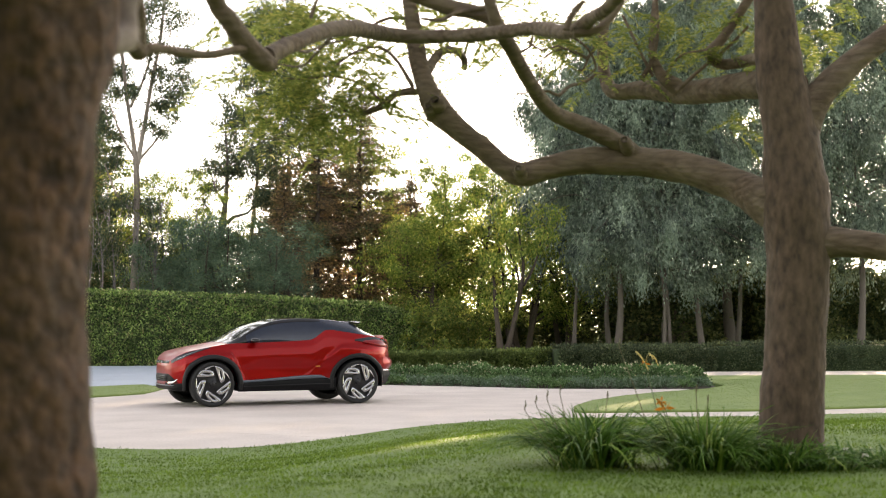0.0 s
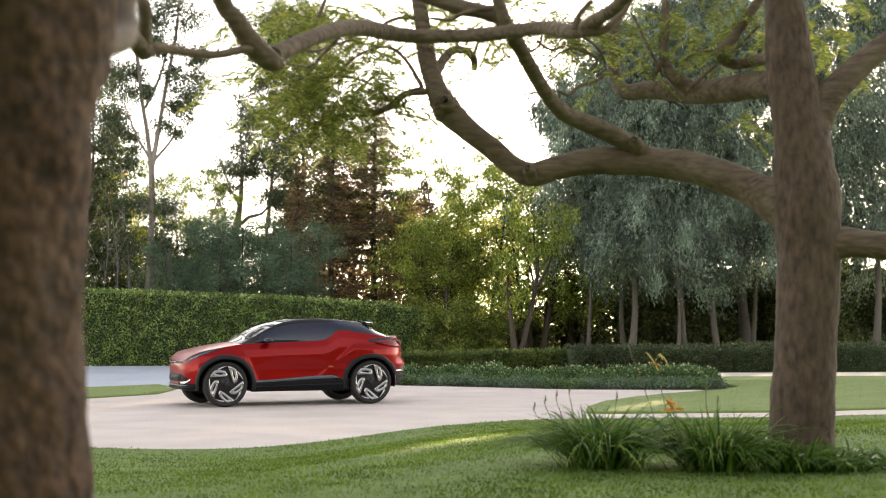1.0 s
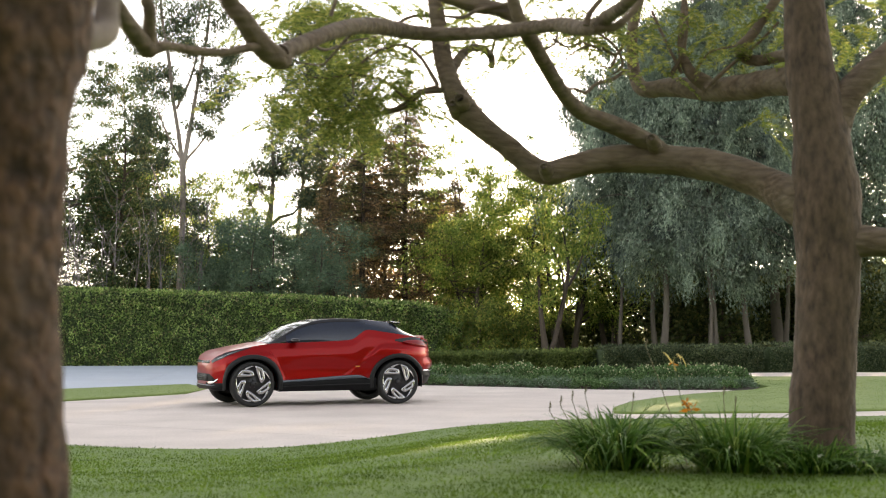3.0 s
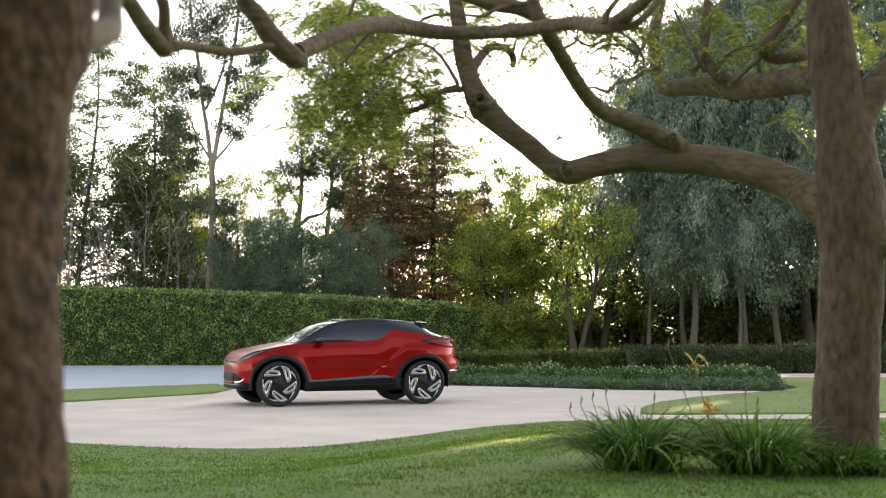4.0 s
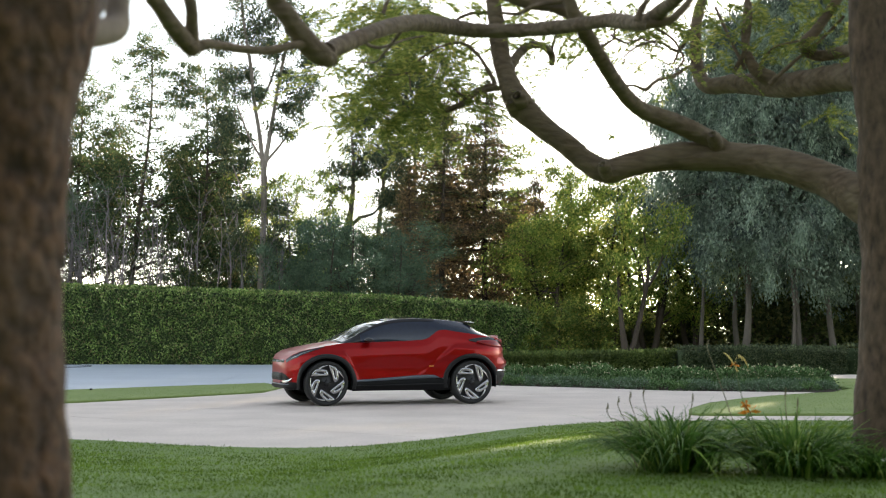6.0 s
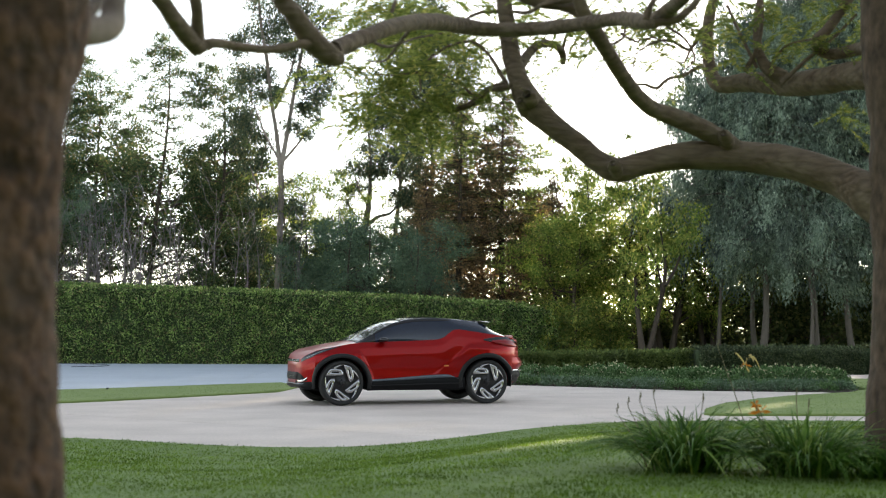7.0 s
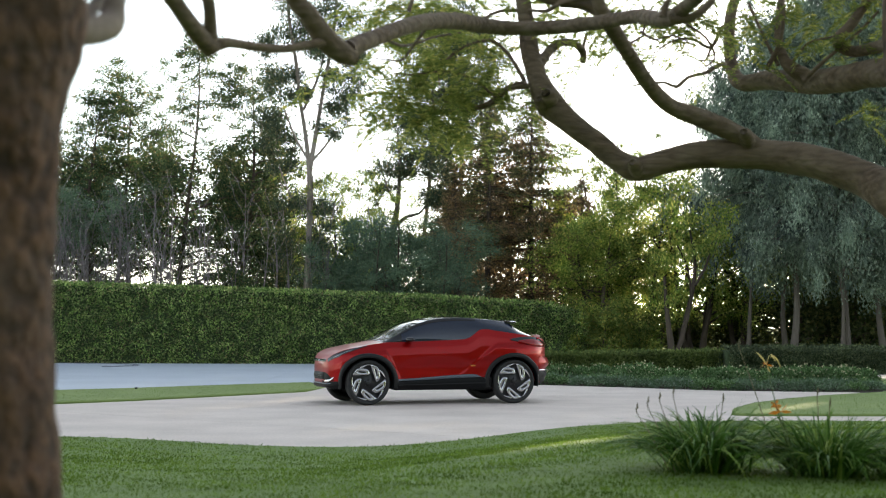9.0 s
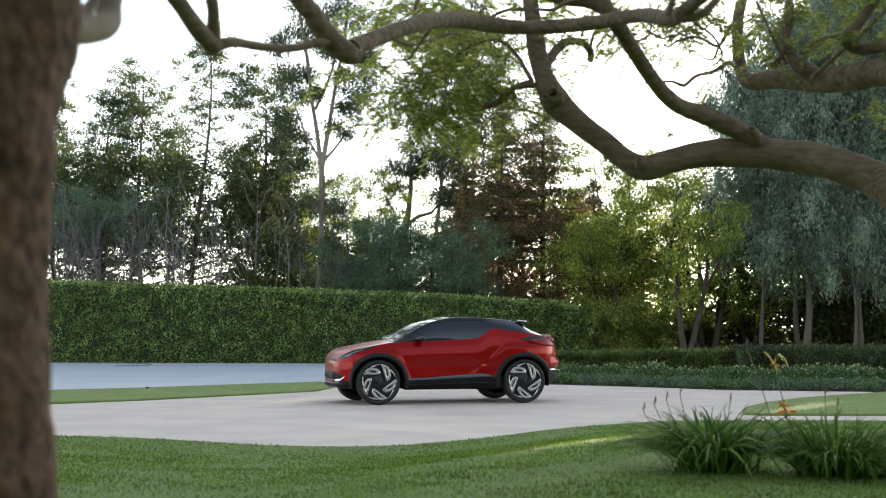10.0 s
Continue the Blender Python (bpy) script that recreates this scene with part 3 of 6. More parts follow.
    crown = quads("crown", leaves(rng, base, way, (0.66 if fine > 1 else 1.0) * rng.uniform(*size, n), width), leaf, owner)
    return owner


PINE_LEAF = foliage("pine_needles", [(0.0, (0.040, 0.078, 0.040)), (0.6, (0.082, 0.132, 0.062)), (0.9, (0.150, 0.178, 0.080)), (1.0, (0.30, 0.23, 0.11))], 0.5, patch=1.1, depth=0.4)
BUSH_LEAF = foliage("blue_green_bush_leaves", [(0.0, (0.070, 0.125, 0.085)), (0.6, (0.125, 0.195, 0.130)), (1.0, (0.20, 0.27, 0.175))], 0.3)
GUM_LEAF = foliage("blue_gum_leaves", [(0.0, (0.047, 0.074, 0.047)), (0.6, (0.095, 0.128, 0.081)), (0.9, (0.149, 0.176, 0.095)), (1.0, (0.270, 0.230, 0.095))], 0.35)
WEEP_LEAF = foliage("grey_weeping_leaves", [(0.0, (0.130, 0.185, 0.162)), (0.6, (0.180, 0.245, 0.216)), (1.0, (0.245, 0.31, 0.275))], 0.3, patch=1.0, depth=0.65)
RUST_LEAF = foliage("rusty_conifer_needles", [(0.0, (0.095, 0.090, 0.064)), (0.35, (0.185, 0.148, 0.10)), (0.75, (0.31, 0.215, 0.13)), (1.0, (0.42, 0.27, 0.13))], 0.6, patch=0.9, depth=0.4)
LIME_LEAF = foliage("yellow_green_leaves", [(0.0, (0.135, 0.215, 0.055)), (0.5, (0.255, 0.36, 0.095)), (0.85, (0.44, 0.50, 0.13)), (1.0, (0.66, 0.59, 0.17))], 0.7, patch=1.0, depth=0.5)
OLIVE_LEAF = foliage("olive_leaves", [(0.0, (0.085, 0.135, 0.034)), (0.5, (0.162, 0.225, 0.056)), (0.85, (0.265, 0.30, 0.076)), (1.0, (0.42, 0.36, 0.10))], 0.5, patch=1.1, depth=0.35)
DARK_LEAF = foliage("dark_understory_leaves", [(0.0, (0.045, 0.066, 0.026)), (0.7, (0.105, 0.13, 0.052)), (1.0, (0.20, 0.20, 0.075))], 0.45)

pine = dict(fine=1.25, bark=BARK_DARK, leaf=PINE_LEAF, first=0.2, limbs=58, reach=lambda f: 0.05 + 0.22 * (1 - f) ** 0.8, rise=0.35, droop=0.1, per=110, clumps=4, spread=0.44, shape=(1.2, 1.2, 0.62), size=(0.10, 0.18), width=0.032, hang=-0.1, out=0.4, core=0.75)
for k, (x, y, h) in enumerate([(-21.5, 57, 12.0), (-19.0, 58, 12.4), (-16.8, 57, 11.6), (-15.2, 59, 12.8), (-12.9, 57.5, 13.9), (-10.9, 58.5, 12.6), (-9.4, 60, 9.6)]):
    grow("pine_tree", "dark open pine tree with a straight trunk behind the hedge", x, y, h, 0.13, seed=50 + k, lean=((0.04, -0.03, 0.05, -0.05, 0.02)[k % 5], 0), **pine)


def gum_tree(label, x, y, limbs, clumps, leaf, bark, seed, per=200, size=(0.09, 0.17), width=0.026):
    """A eucalyptus with a drawn skeleton: limbs are rows of x, z, radius; clumps are x, z, spread."""
    rng = np.random.default_rng(seed)
    owner = thing("eucalyptus_tree", label, "tree", (x, y, 0))
    store = ([], [])
    for k, rows in enumerate(limbs):
        deep = 0.0 if k == 0 else rng.uniform(-0.9, 0.9)
        n = len(rows)
        tube(store, [(a, deep * i / max(n - 1, 1) * (k > 0), b, r) for i, (a, b, r) in enumerate(rows)], 8, 0.25, 0.05, seed)
    pts = []
    for cx, cz, s in clumps:
        for _ in range(4):
            c = np.array([cx, rng.uniform(-0.9, 0.9), cz]) + rng.normal(0, s * 0.8, 3)
            pts.append((c, s))
            tube(store, [(c[0], c[1], c[2] - s * 1.1, 0.014), (c[0] + 0.1, c[1], c[2] - s * 0.4, 0.01), (c[0], c[1], c[2] + s * 0.3, 0.005)], 4, 0.3, 0, cap=False)
    mesh_from("trunk", *store, bark, owner)
    base = np.concatenate([c + unit(rng.normal(size=(per, 3))) * rng.random((per, 1)) ** 0.6 * s * np.array([1.25, 1.25, 1.0]) for c, s in pts])
    way = rng.normal(0, 0.6, base.shape) - np.array([0, 0, 0.7])
    quads("crown", leaves(rng, base, way, rng.uniform(*size, len(base)), width), leaf, owner)
    return owner


gum_tree("tall pale forked eucalyptus with sparse blue-green leaf clumps", -7.5, 54.3,
         [[(-0.12, -0.1, 0.17), (-0.05, 2.5, 0.125), (0.06, 5.0, 0.11), (0.05, 7.4, 0.105)], [(0.05, 7.2, 0.10), (-0.1, 8.5, 0.08), (-0.3, 9.8, 0.07), (-0.45, 11.2, 0.07), (-0.75, 13.2, 0.05), (-0.8, 15.0, 0.03)],
          [(0.05, 7.2, 0.10), (0.35, 9.0, 0.08), (0.6, 10.6, 0.065), (0.9, 12.2, 0.06), (1.1, 14.5, 0.03)], [(-0.2, 9.5, 0.06), (0.25, 10.6, 0.05), (0.55, 11.8, 0.035)], [(0.1, 7.5, 0.06), (0.6, 8.1, 0.045), (1.0, 8.7, 0.03)], [(-0.02, 7.6, 0.05), (-0.5, 8.5, 0.04), (-0.9, 9.6, 0.025)], [(0.0, 5.5, 0.04), (-0.6, 6.2, 0.03), (-1.0, 7.3, 0.02)]],
         [(-1.2, 9.2, 0.55), (-1.1, 10.2, 0.5), (-0.9, 8.6, 0.4), (-0.6, 11.0, 0.4), (-1.0, 12.2, 0.55), (-0.6, 13.2, 0.6), (-1.2, 14.0, 0.6), (0.9, 9.4, 0.4), (1.15, 8.9, 0.35), (1.3, 10.3, 0.4), (1.0, 12.4, 0.55), (1.5, 13.2, 0.6), (0.5, 13.6, 0.5), (0.2, 12.0, 0.35), (1.7, 11.6, 0.4), (-1.5, 8.0, 0.3), (0.3, 14.6, 0.6), (1.4, 14.8, 0.6), (-0.55, 4.2, 0.4), (0.5, 4.6, 0.4), (0.45, 5.8, 0.35), (0.1, 3.6, 0.4), (-0.5, 6.0, 0.35), (-1.5, 10.8, 0.45), (-1.6, 9.0, 0.4), (-1.4, 11.9, 0.45), (0.6, 11.0, 0.35), (1.5, 9.7, 0.4), (1.6, 10.9, 0.4), (-0.9, 7.4, 0.35), (0.1, 13.0, 0.45), (-0.3, 10.3, 0.3)], GUM_LEAF, BARK_MOTTLED, 71, 330, (0.07, 0.14), 0.022)
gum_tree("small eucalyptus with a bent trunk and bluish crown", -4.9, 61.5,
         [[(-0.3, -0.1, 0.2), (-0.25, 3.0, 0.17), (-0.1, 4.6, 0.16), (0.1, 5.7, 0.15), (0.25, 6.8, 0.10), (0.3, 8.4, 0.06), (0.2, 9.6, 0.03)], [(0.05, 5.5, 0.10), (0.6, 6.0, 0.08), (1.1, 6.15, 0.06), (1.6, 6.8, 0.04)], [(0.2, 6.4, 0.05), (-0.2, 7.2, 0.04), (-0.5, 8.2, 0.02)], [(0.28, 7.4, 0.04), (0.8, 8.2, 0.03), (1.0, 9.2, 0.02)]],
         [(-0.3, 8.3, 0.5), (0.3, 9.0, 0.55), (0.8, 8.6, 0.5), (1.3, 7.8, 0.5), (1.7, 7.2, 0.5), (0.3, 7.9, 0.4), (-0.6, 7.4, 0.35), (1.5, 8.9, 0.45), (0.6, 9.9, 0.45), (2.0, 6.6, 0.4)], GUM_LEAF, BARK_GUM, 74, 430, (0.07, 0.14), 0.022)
for k, (x, y, h) in enumerate([(-3.7, 66.0, 16.6), (-2.5, 67.5, 17.2), (-1.1, 66.0, 16.4)]):
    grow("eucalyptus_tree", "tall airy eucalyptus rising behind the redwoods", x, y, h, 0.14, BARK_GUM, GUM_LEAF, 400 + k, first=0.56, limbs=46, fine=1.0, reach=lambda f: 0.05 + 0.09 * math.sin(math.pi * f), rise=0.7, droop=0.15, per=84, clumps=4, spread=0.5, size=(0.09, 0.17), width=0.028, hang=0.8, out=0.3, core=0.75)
for k, (dx, h) in enumerate([(0.7, 7.6), (1.6, 7.2), (-1.2, 5.4), (2.4, 5.8), (-2.6, 7.0)]):
    grow("broadleaf_tree", "yellow-green tree below the eucalyptus" if dx > 0 else "dark green tree below the eucalyptus", -7.4 + dx, 56.5 + 0.5 * k, h, 0.09, BARK_DARK, PINE_LEAF if dx < 0 else LIME_LEAF, 76 + k, first=0.25, limbs=34, fine=1.1, reach=lambda f: 0.15, rise=0.7, droop=0.1, per=140, clumps=4, spread=0.38, size=(0.08, 0.14), width=0.030, hang=0.3, stems=2, core=0.7)
for k, (x, y, h) in enumerate([(-6.3, 54.2, 4.6), (-5.0, 54.0, 5.4), (-3.7, 54.1, 5.5), (-2.4, 54.4, 4.9), (-10.2, 55, 3.6)]):
    grow("bush", "dense blue-green bush rising over the hedge", x, y, h, 0.09, BARK_DARK, BUSH_LEAF if k < 4 else PINE_LEAF, 80 + k, fine=1.01, first=0.1, limbs=44, reach=lambda f: 0.32 * (1 - f * 0.7), rise=0.5, droop=0.1, per=210, clumps=4, spread=0.42, size=(0.07, 0.13), width=0.022, out=0.4, hang=-0.2, stems=3, core=0.6)
for k, (x, y, h) in enumerate([(-15.5, 54.8, 6.9), (-17.0, 54.6, 6.6)]):
    grow("bush", "blue-green bush with a high crown on bare stems", x, y, h, 0.07, BARK_STEM, BUSH_LEAF, 84 + k, fine=1.01, first=0.62, limbs=26, reach=lambda f: 0.13, rise=0.5, droop=0.1, per=110, clumps=4, spread=0.30, size=(0.07, 0.13), width=0.022, out=0.4, hang=-0.2, stems=4, core=0.6)
for k in range(26):
    rr = np.random.default_rng(440 + k)
    grow("sapling", "slender bare grey sapling in a thicket", -18.4 + k * 0.27 + rr.uniform(-0.2, 0.2), 52.9 + rr.uniform(0, 2.2), rr.uniform(3.8, 5.8), rr.uniform(0.025, 0.045), BARK_STEM, BUSH_LEAF, 440 + k, first=0.25, limbs=16, reach=lambda f: 0.12, rise=2.2, droop=0.03, per=4, clumps=1, spread=0.2, size=(0.06, 0.11), width=0.02, fine=1.01, stems=2, lean=(rr.uniform(-0.1, 0.1), 0))
for k in range(31):
    rr = np.random.default_rng(300 + k)
    grow("sapling", "thin bare grey sapling behind the hedge", -21 + k * 0.5 + rr.uniform(-0.3, 0.3), 53.2 + rr.uniform(0, 1.6), rr.uniform(4.2, 7.0), rr.uniform(0.03, 0.06), BARK_STEM, PINE_LEAF, 300 + k, first=0.35, limbs=10, reach=lambda f: 0.11, rise=1.8, droop=0.05, per=12, clumps=3, spread=0.22, size=(0.08, 0.14), width=0.02, fine=1.01, lean=(rr.uniform(-0.08, 0.08), 0))


def redwood(label, x, y, h, r, seed, cone=0.46, widest=2.7, low=0.08, green=0.5):
    """A conical conifer: whorls of flat boughs that sag at their tips, green sprays near the spire and browned ones lower down."""
    rng = np.random.default_rng(seed)
    owner = thing("redwood_tree", label, "tree", (x, y, 0))
    store = ([], [])
    tube(store, [(0.06 * math.sin(seed + f * 4), 0.0, -0.1 + f * h, max(r * (1 - f) ** 0.85, 0.012)) for f in np.linspace(0, 1, 8)], 9, h / 20, 0)
    spots, ways, wide = [], [], []
    z = low * h
    while z < h - 0.15:
        thin = z < 0.36 * h
        for k in range(4 if thin else 6):
            a = rng.uniform(0, 2 * math.pi)
            length = max(min((h - z) * cone, widest) * rng.uniform(0.62, 1.12), 0.12)
            d = np.array([math.cos(a), math.sin(a), 0.0])
            at = np.array([0.06 * math.sin(seed + z / h * 4), 0.0, z + rng.normal(0, 0.06)])
            lift, sag = rng.uniform(0.0, 0.22), rng.uniform(0.12, 0.34)
            us = np.linspace(0, 1, 5)
            limb = [(*(at + d * length * u + np.array([0, 0, length * (lift * u - sag * u * u)])), max(0.028 * (1 - u), 0.006)) for u in us]
            if not thinned(np.array(limb)[:, :3] + np.array([x, y, 0.0])).all():
                continue
            tube(store, limb, 4, max(length / 5, 0.1), 0, cap=False)
            side = np.array([-d[1], d[0], 0.0])
            for u in np.arange(0.22 if thin else 0.12, 1.0, 0.17 / max(length, 0.3)):
                c = at + d * length * u + np.array([0, 0, length * (lift * u - sag * u * u) - 0.03])
                for w in (-1, 0, 1):
                    spots.append(c + side * w * 0.24 * length ** 0.5 * (1.05 - u) + rng.normal(0, 0.05, 3))
                    ways.append(d * 0.7 + side * w * 0.6 - np.array([0, 0, 0.35]))
        z += rng.uniform(0.24, 0.40) * (1.25 if thin else 1.0)
    mesh_from("trunk", *store, BARK_DARK, owner)
    spots, ways = np.array(spots), np.array(ways)
    per = 9
    i = np.repeat(np.arange(len(spots)), per)
    base = spots[i] + rng.normal(0, 1, (len(i), 3)) * np.array([0.10, 0.10, 0.055])
    way = ways[i] + rng.normal(0, 0.45, (len(i), 3))
    keep = thinned(base + np.array([x, y, 0.0]))
    base, way, spot = base[keep], way[keep], spots[i][keep]
    tone = np.array([noise.noise(Vector(p) * 0.7 + Vector((seed, 0, 0))) for p in spots])[i][keep]
    browned = tone + rng.normal(0, 0.15, len(base)) + green < 1.15 - spot[:, 2] / h * 1.05
    for name, leaf, pick in (("browned_foliage", RUST_LEAF, browned), ("green_foliage", REDWOOD_GREEN, ~browned)):
        quads(name, leaves(rng, base[pick], way[pick], rng.uniform(0.07, 0.15, int(pick.sum())), 0.017), leaf, owner)
    return owner


REDWOOD_GREEN = foliage("redwood_needles", [(0.0, (0.070, 0.10, 0.050)), (0.5, (0.14, 0.165, 0.080)), (0.85, (0.23, 0.23, 0.10)), (1.0, (0.36, 0.27, 0.12))], 0.5, patch=0.9, depth=0.35)
redwood("conical redwood with browning rust-tinged foliage", 1.05, 62.0, 12.5, 0.17, 91)
redwood("tall redwood with browning lower boughs", -0.78, 61.0, 11.0, 0.17, 92, 0.50)
redwood("low spreading redwood with rusty foliage", 3.0, 59.5, 7.4, 0.14, 93, 0.55, 2.3, green=0.1)
redwood("low rusty redwood between taller ones", -2.1, 58.5, 7.6, 0.13, 94, 0.46, 2.2, green=0.1)
redwood("slim greening redwood behind the others", -2.6, 64.0, 10.2, 0.13, 95, 0.40, 2.0, green=0.8)
# pines added far back to shade the drive and to fill the sky
for k, (x, y, h) in enumerate([(19.0, 77, 16.0), (22.5, 76, 16.0), (27.0, 76, 16.0)]):
    grow("pine_tree", "tall dark pine added far behind the eucalyptus as shade and backdrop", x, y, h, 0.2, BARK_DARK, PINE_LEAF, 110 + k, first=0.1, limbs=50, fine=0.9, reach=lambda f: 0.07 + 0.17 * (1 - f), rise=0.3, droop=0.1, per=30, clumps=4, spread=0.6, size=(0.2, 0.34), width=0.06)
# added trees hidden behind the weeping crowns; they keep sun off the drive
for k, x in enumerate((23.6, 25.8, 28.2, 30.8)):
    grow("eucalyptus_tree", "very tall far eucalyptus with a high crown, added to block low sun", x, 120 + 2 * (k % 2), 27.0 + 0.6 * k, 0.35, BARK_GUM, GUM_LEAF, 380 + k, first=0.78, limbs=22, fine=1.0, reach=lambda f: 0.10, rise=0.5, droop=0.1, per=40, clumps=5, spread=0.9, size=(0.4, 0.7), width=0.13, twigs=0)
lime = dict(bark=BARK_DARK, leaf=LIME_LEAF, fine=1.1, first=0.22, limbs=46, reach=lambda f: 0.12 + 0.20 * math.sin(math.pi * min(1, f * 1.05)), rise=0.6, droop=0.12, per=130, clumps=5, spread=0.46, size=(0.10, 0.17), width=0.040, hang=0.4, out=0.3, core=0.7)
for k, (x, y, h, s) in enumerate([(4.7, 63, 9.4, 2), (3.6, 56.5, 5.6, 3), (5.6, 58, 7.8, 3), (7.3, 57, 6.6, 4), (9.4, 58, 6.6, 3)]):
    grow("broadleaf_tree", "backlit yellow-green broadleaf tree with several stems", x, y, h, 0.13, seed=100 + k, stems=s, **lime)
weep = dict(core=0.95, shape=(0.85, 0.85, 1.35), bark=BARK_GUM, leaf=WEEP_LEAF, first=0.27, limbs=44, reach=lambda f: 0.10 + 0.14 * math.sin(math.pi * min(1, f)), rise=0.5, droop=0.28, per=230, clumps=6, spread=0.68, size=(0.10, 0.18), width=0.024, hang=1.3, out=0.15, fine=1.0)
for k, (x, y, h, r) in enumerate([(9.9, 51.0, 12.8, 0.19), (11.35, 50.0, 12.5, 0.09), (11.75, 50.4, 14.0, 0.10), (13.1, 51.0, 14.5, 0.16), (15.7, 56.5, 16.0, 0.33), (16.6, 52.0, 15.0, 0.2), (18.6, 50.5, 14.5, 0.2), (21.0, 52.0, 15.0, 0.22)]):
    grow("weeping_eucalyptus", "tall weeping eucalyptus with hanging grey-green foliage", x, y, h, 0.66 * r, seed=120 + k, lean=(-0.012, 0), **weep)
grow("weeping_eucalyptus", "slim eucalyptus with a high hanging grey-green crown", 8.7, 53.0, 10.6, 0.08, seed=119, **{**weep, "first": 0.52, "limbs": 26, "reach": lambda f: 0.15})
for k, (x, y, h) in enumerate([(11.2, 57, 3.8), (13.5, 56.5, 4.6), (18.5, 57, 4.6), (9.6, 60, 2.3), (7.8, 62, 1.9), (5.6, 64, 2.0), (3.4, 64, 2.2), (1.0, 66, 2.8), (-2.5, 66, 4.2), (-6.0, 66, 4.4), (-9.5, 66, 3.0), (-13, 66, 2.0), (-17, 66, 1.9), (-21, 66, 2.0)]):
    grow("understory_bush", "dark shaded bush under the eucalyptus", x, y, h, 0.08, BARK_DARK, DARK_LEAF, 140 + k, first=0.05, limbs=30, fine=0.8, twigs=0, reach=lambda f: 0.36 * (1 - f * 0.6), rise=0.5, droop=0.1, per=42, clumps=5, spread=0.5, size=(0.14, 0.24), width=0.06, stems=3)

gum_tree("small dark forked tree with a thin sunlit crown", 5.55, 49.0,
         [[(0.0, -0.1, 0.16), (-0.02, 0.5, 0.13), (-0.12, 1.3, 0.09), (-0.2, 2.2, 0.07), (-0.25, 3.0, 0.045)], [(0.05, 0.3, 0.10), (0.3, 0.8, 0.09), (0.5, 1.6, 0.08), (0.75, 2.6, 0.07), (0.85, 3.6, 0.05), (0.7, 4.6, 0.03)], [(0.5, 1.5, 0.05), (0.6, 2.4, 0.04), (0.45, 3.3, 0.03), (0.1, 4.0, 0.02)], [(0.78, 2.7, 0.05), (1.2, 3.4, 0.04), (1.5, 4.3, 0.02)]],
         [(0.1, 4.4, 0.4), (0.8, 4.9, 0.4), (1.4, 4.6, 0.4), (1.1, 4.0, 0.3), (-0.3, 3.5, 0.3), (0.2, 5.2, 0.35), (1.9, 4.9, 0.35), (-0.3, 2.3, 0.3), (0.1, 2.5, 0.25)], LIME_LEAF, BARK_DARK, 79, 110)

# denser trees behind, which close the gaps low in the wood
behind = dict(bark=BARK_DARK, first=0.1, limbs=34, fine=1.0, reach=lambda f: 0.10 + 0.16 * math.sin(math.pi * min(1, 0.15 + f)), rise=0.5, droop=0.12, per=44, clumps=5, spread=0.5, shape=(1.1, 1.1, 0.8), size=(0.15, 0.26), width=0.05, hang=0.1, twigs=0)
for k, (x, y, h, leaf) in enumerate([(-20.6, 62, 9.6, PINE_LEAF), (-15.2, 62, 9.4, PINE_LEAF), (-11.6, 62, 8.8, PINE_LEAF),
                                     (12.4, 67, 8.0, OLIVE_LEAF),
                                     (-1.7, 65, 8.6, RUST_LEAF), (0.3, 65, 9.6, RUST_LEAF), (2.3, 64.5, 7.4, RUST_LEAF), (-18.0, 62, 8.8, PINE_LEAF)]):
    grow("background_tree", {PINE_LEAF: "dark green tree deep in the wood", RUST_LEAF: "browning conifer deep in the wood", OLIVE_LEAF: "shaded olive-green tree deep in the wood"}[leaf], x, y, h, 0.12, seed=330 + k, leaf=leaf, **{**behind, "first": 0.5 if leaf == PINE_LEAF else 0.25})
for k, (x, y, h) in enumerate([(10.4, 54.5, 11.5), (12.6, 55.0, 13.0), (15.4, 55.0, 13.5)]):
    grow("weeping_eucalyptus", "weeping eucalyptus standing behind its neighbours", x, y, h, 0.1, seed=350 + k, leaf=WEEP_LEAF, **{**behind, "bark": BARK_GUM, "hang": 1.5, "shape": (0.8, 0.8, 1.3), "size": (0.2, 0.32), "first": 0.3})
for k, (x, y, h) in enumerate([(3.3, 52.0, 2.3), (4.9, 53.2, 1.9)]):
    grow("understory_bush", "olive evergreen bush at the hedge's end", x, y, h, 0.05, BARK_DARK, OLIVE_LEAF, 360 + k, first=0.03, limbs=26, fine=1.0, twigs=0, reach=lambda f: 0.36 * (1 - f * 0.6), rise=0.5, droop=0.1, per=60, clumps=4, spread=0.3, size=(0.08, 0.15), width=0.03, stems=3)

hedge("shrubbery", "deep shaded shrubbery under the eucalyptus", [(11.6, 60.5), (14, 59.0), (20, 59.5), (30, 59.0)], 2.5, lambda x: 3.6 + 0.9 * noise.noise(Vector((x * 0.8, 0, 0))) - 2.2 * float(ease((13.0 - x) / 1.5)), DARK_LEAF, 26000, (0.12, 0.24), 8)

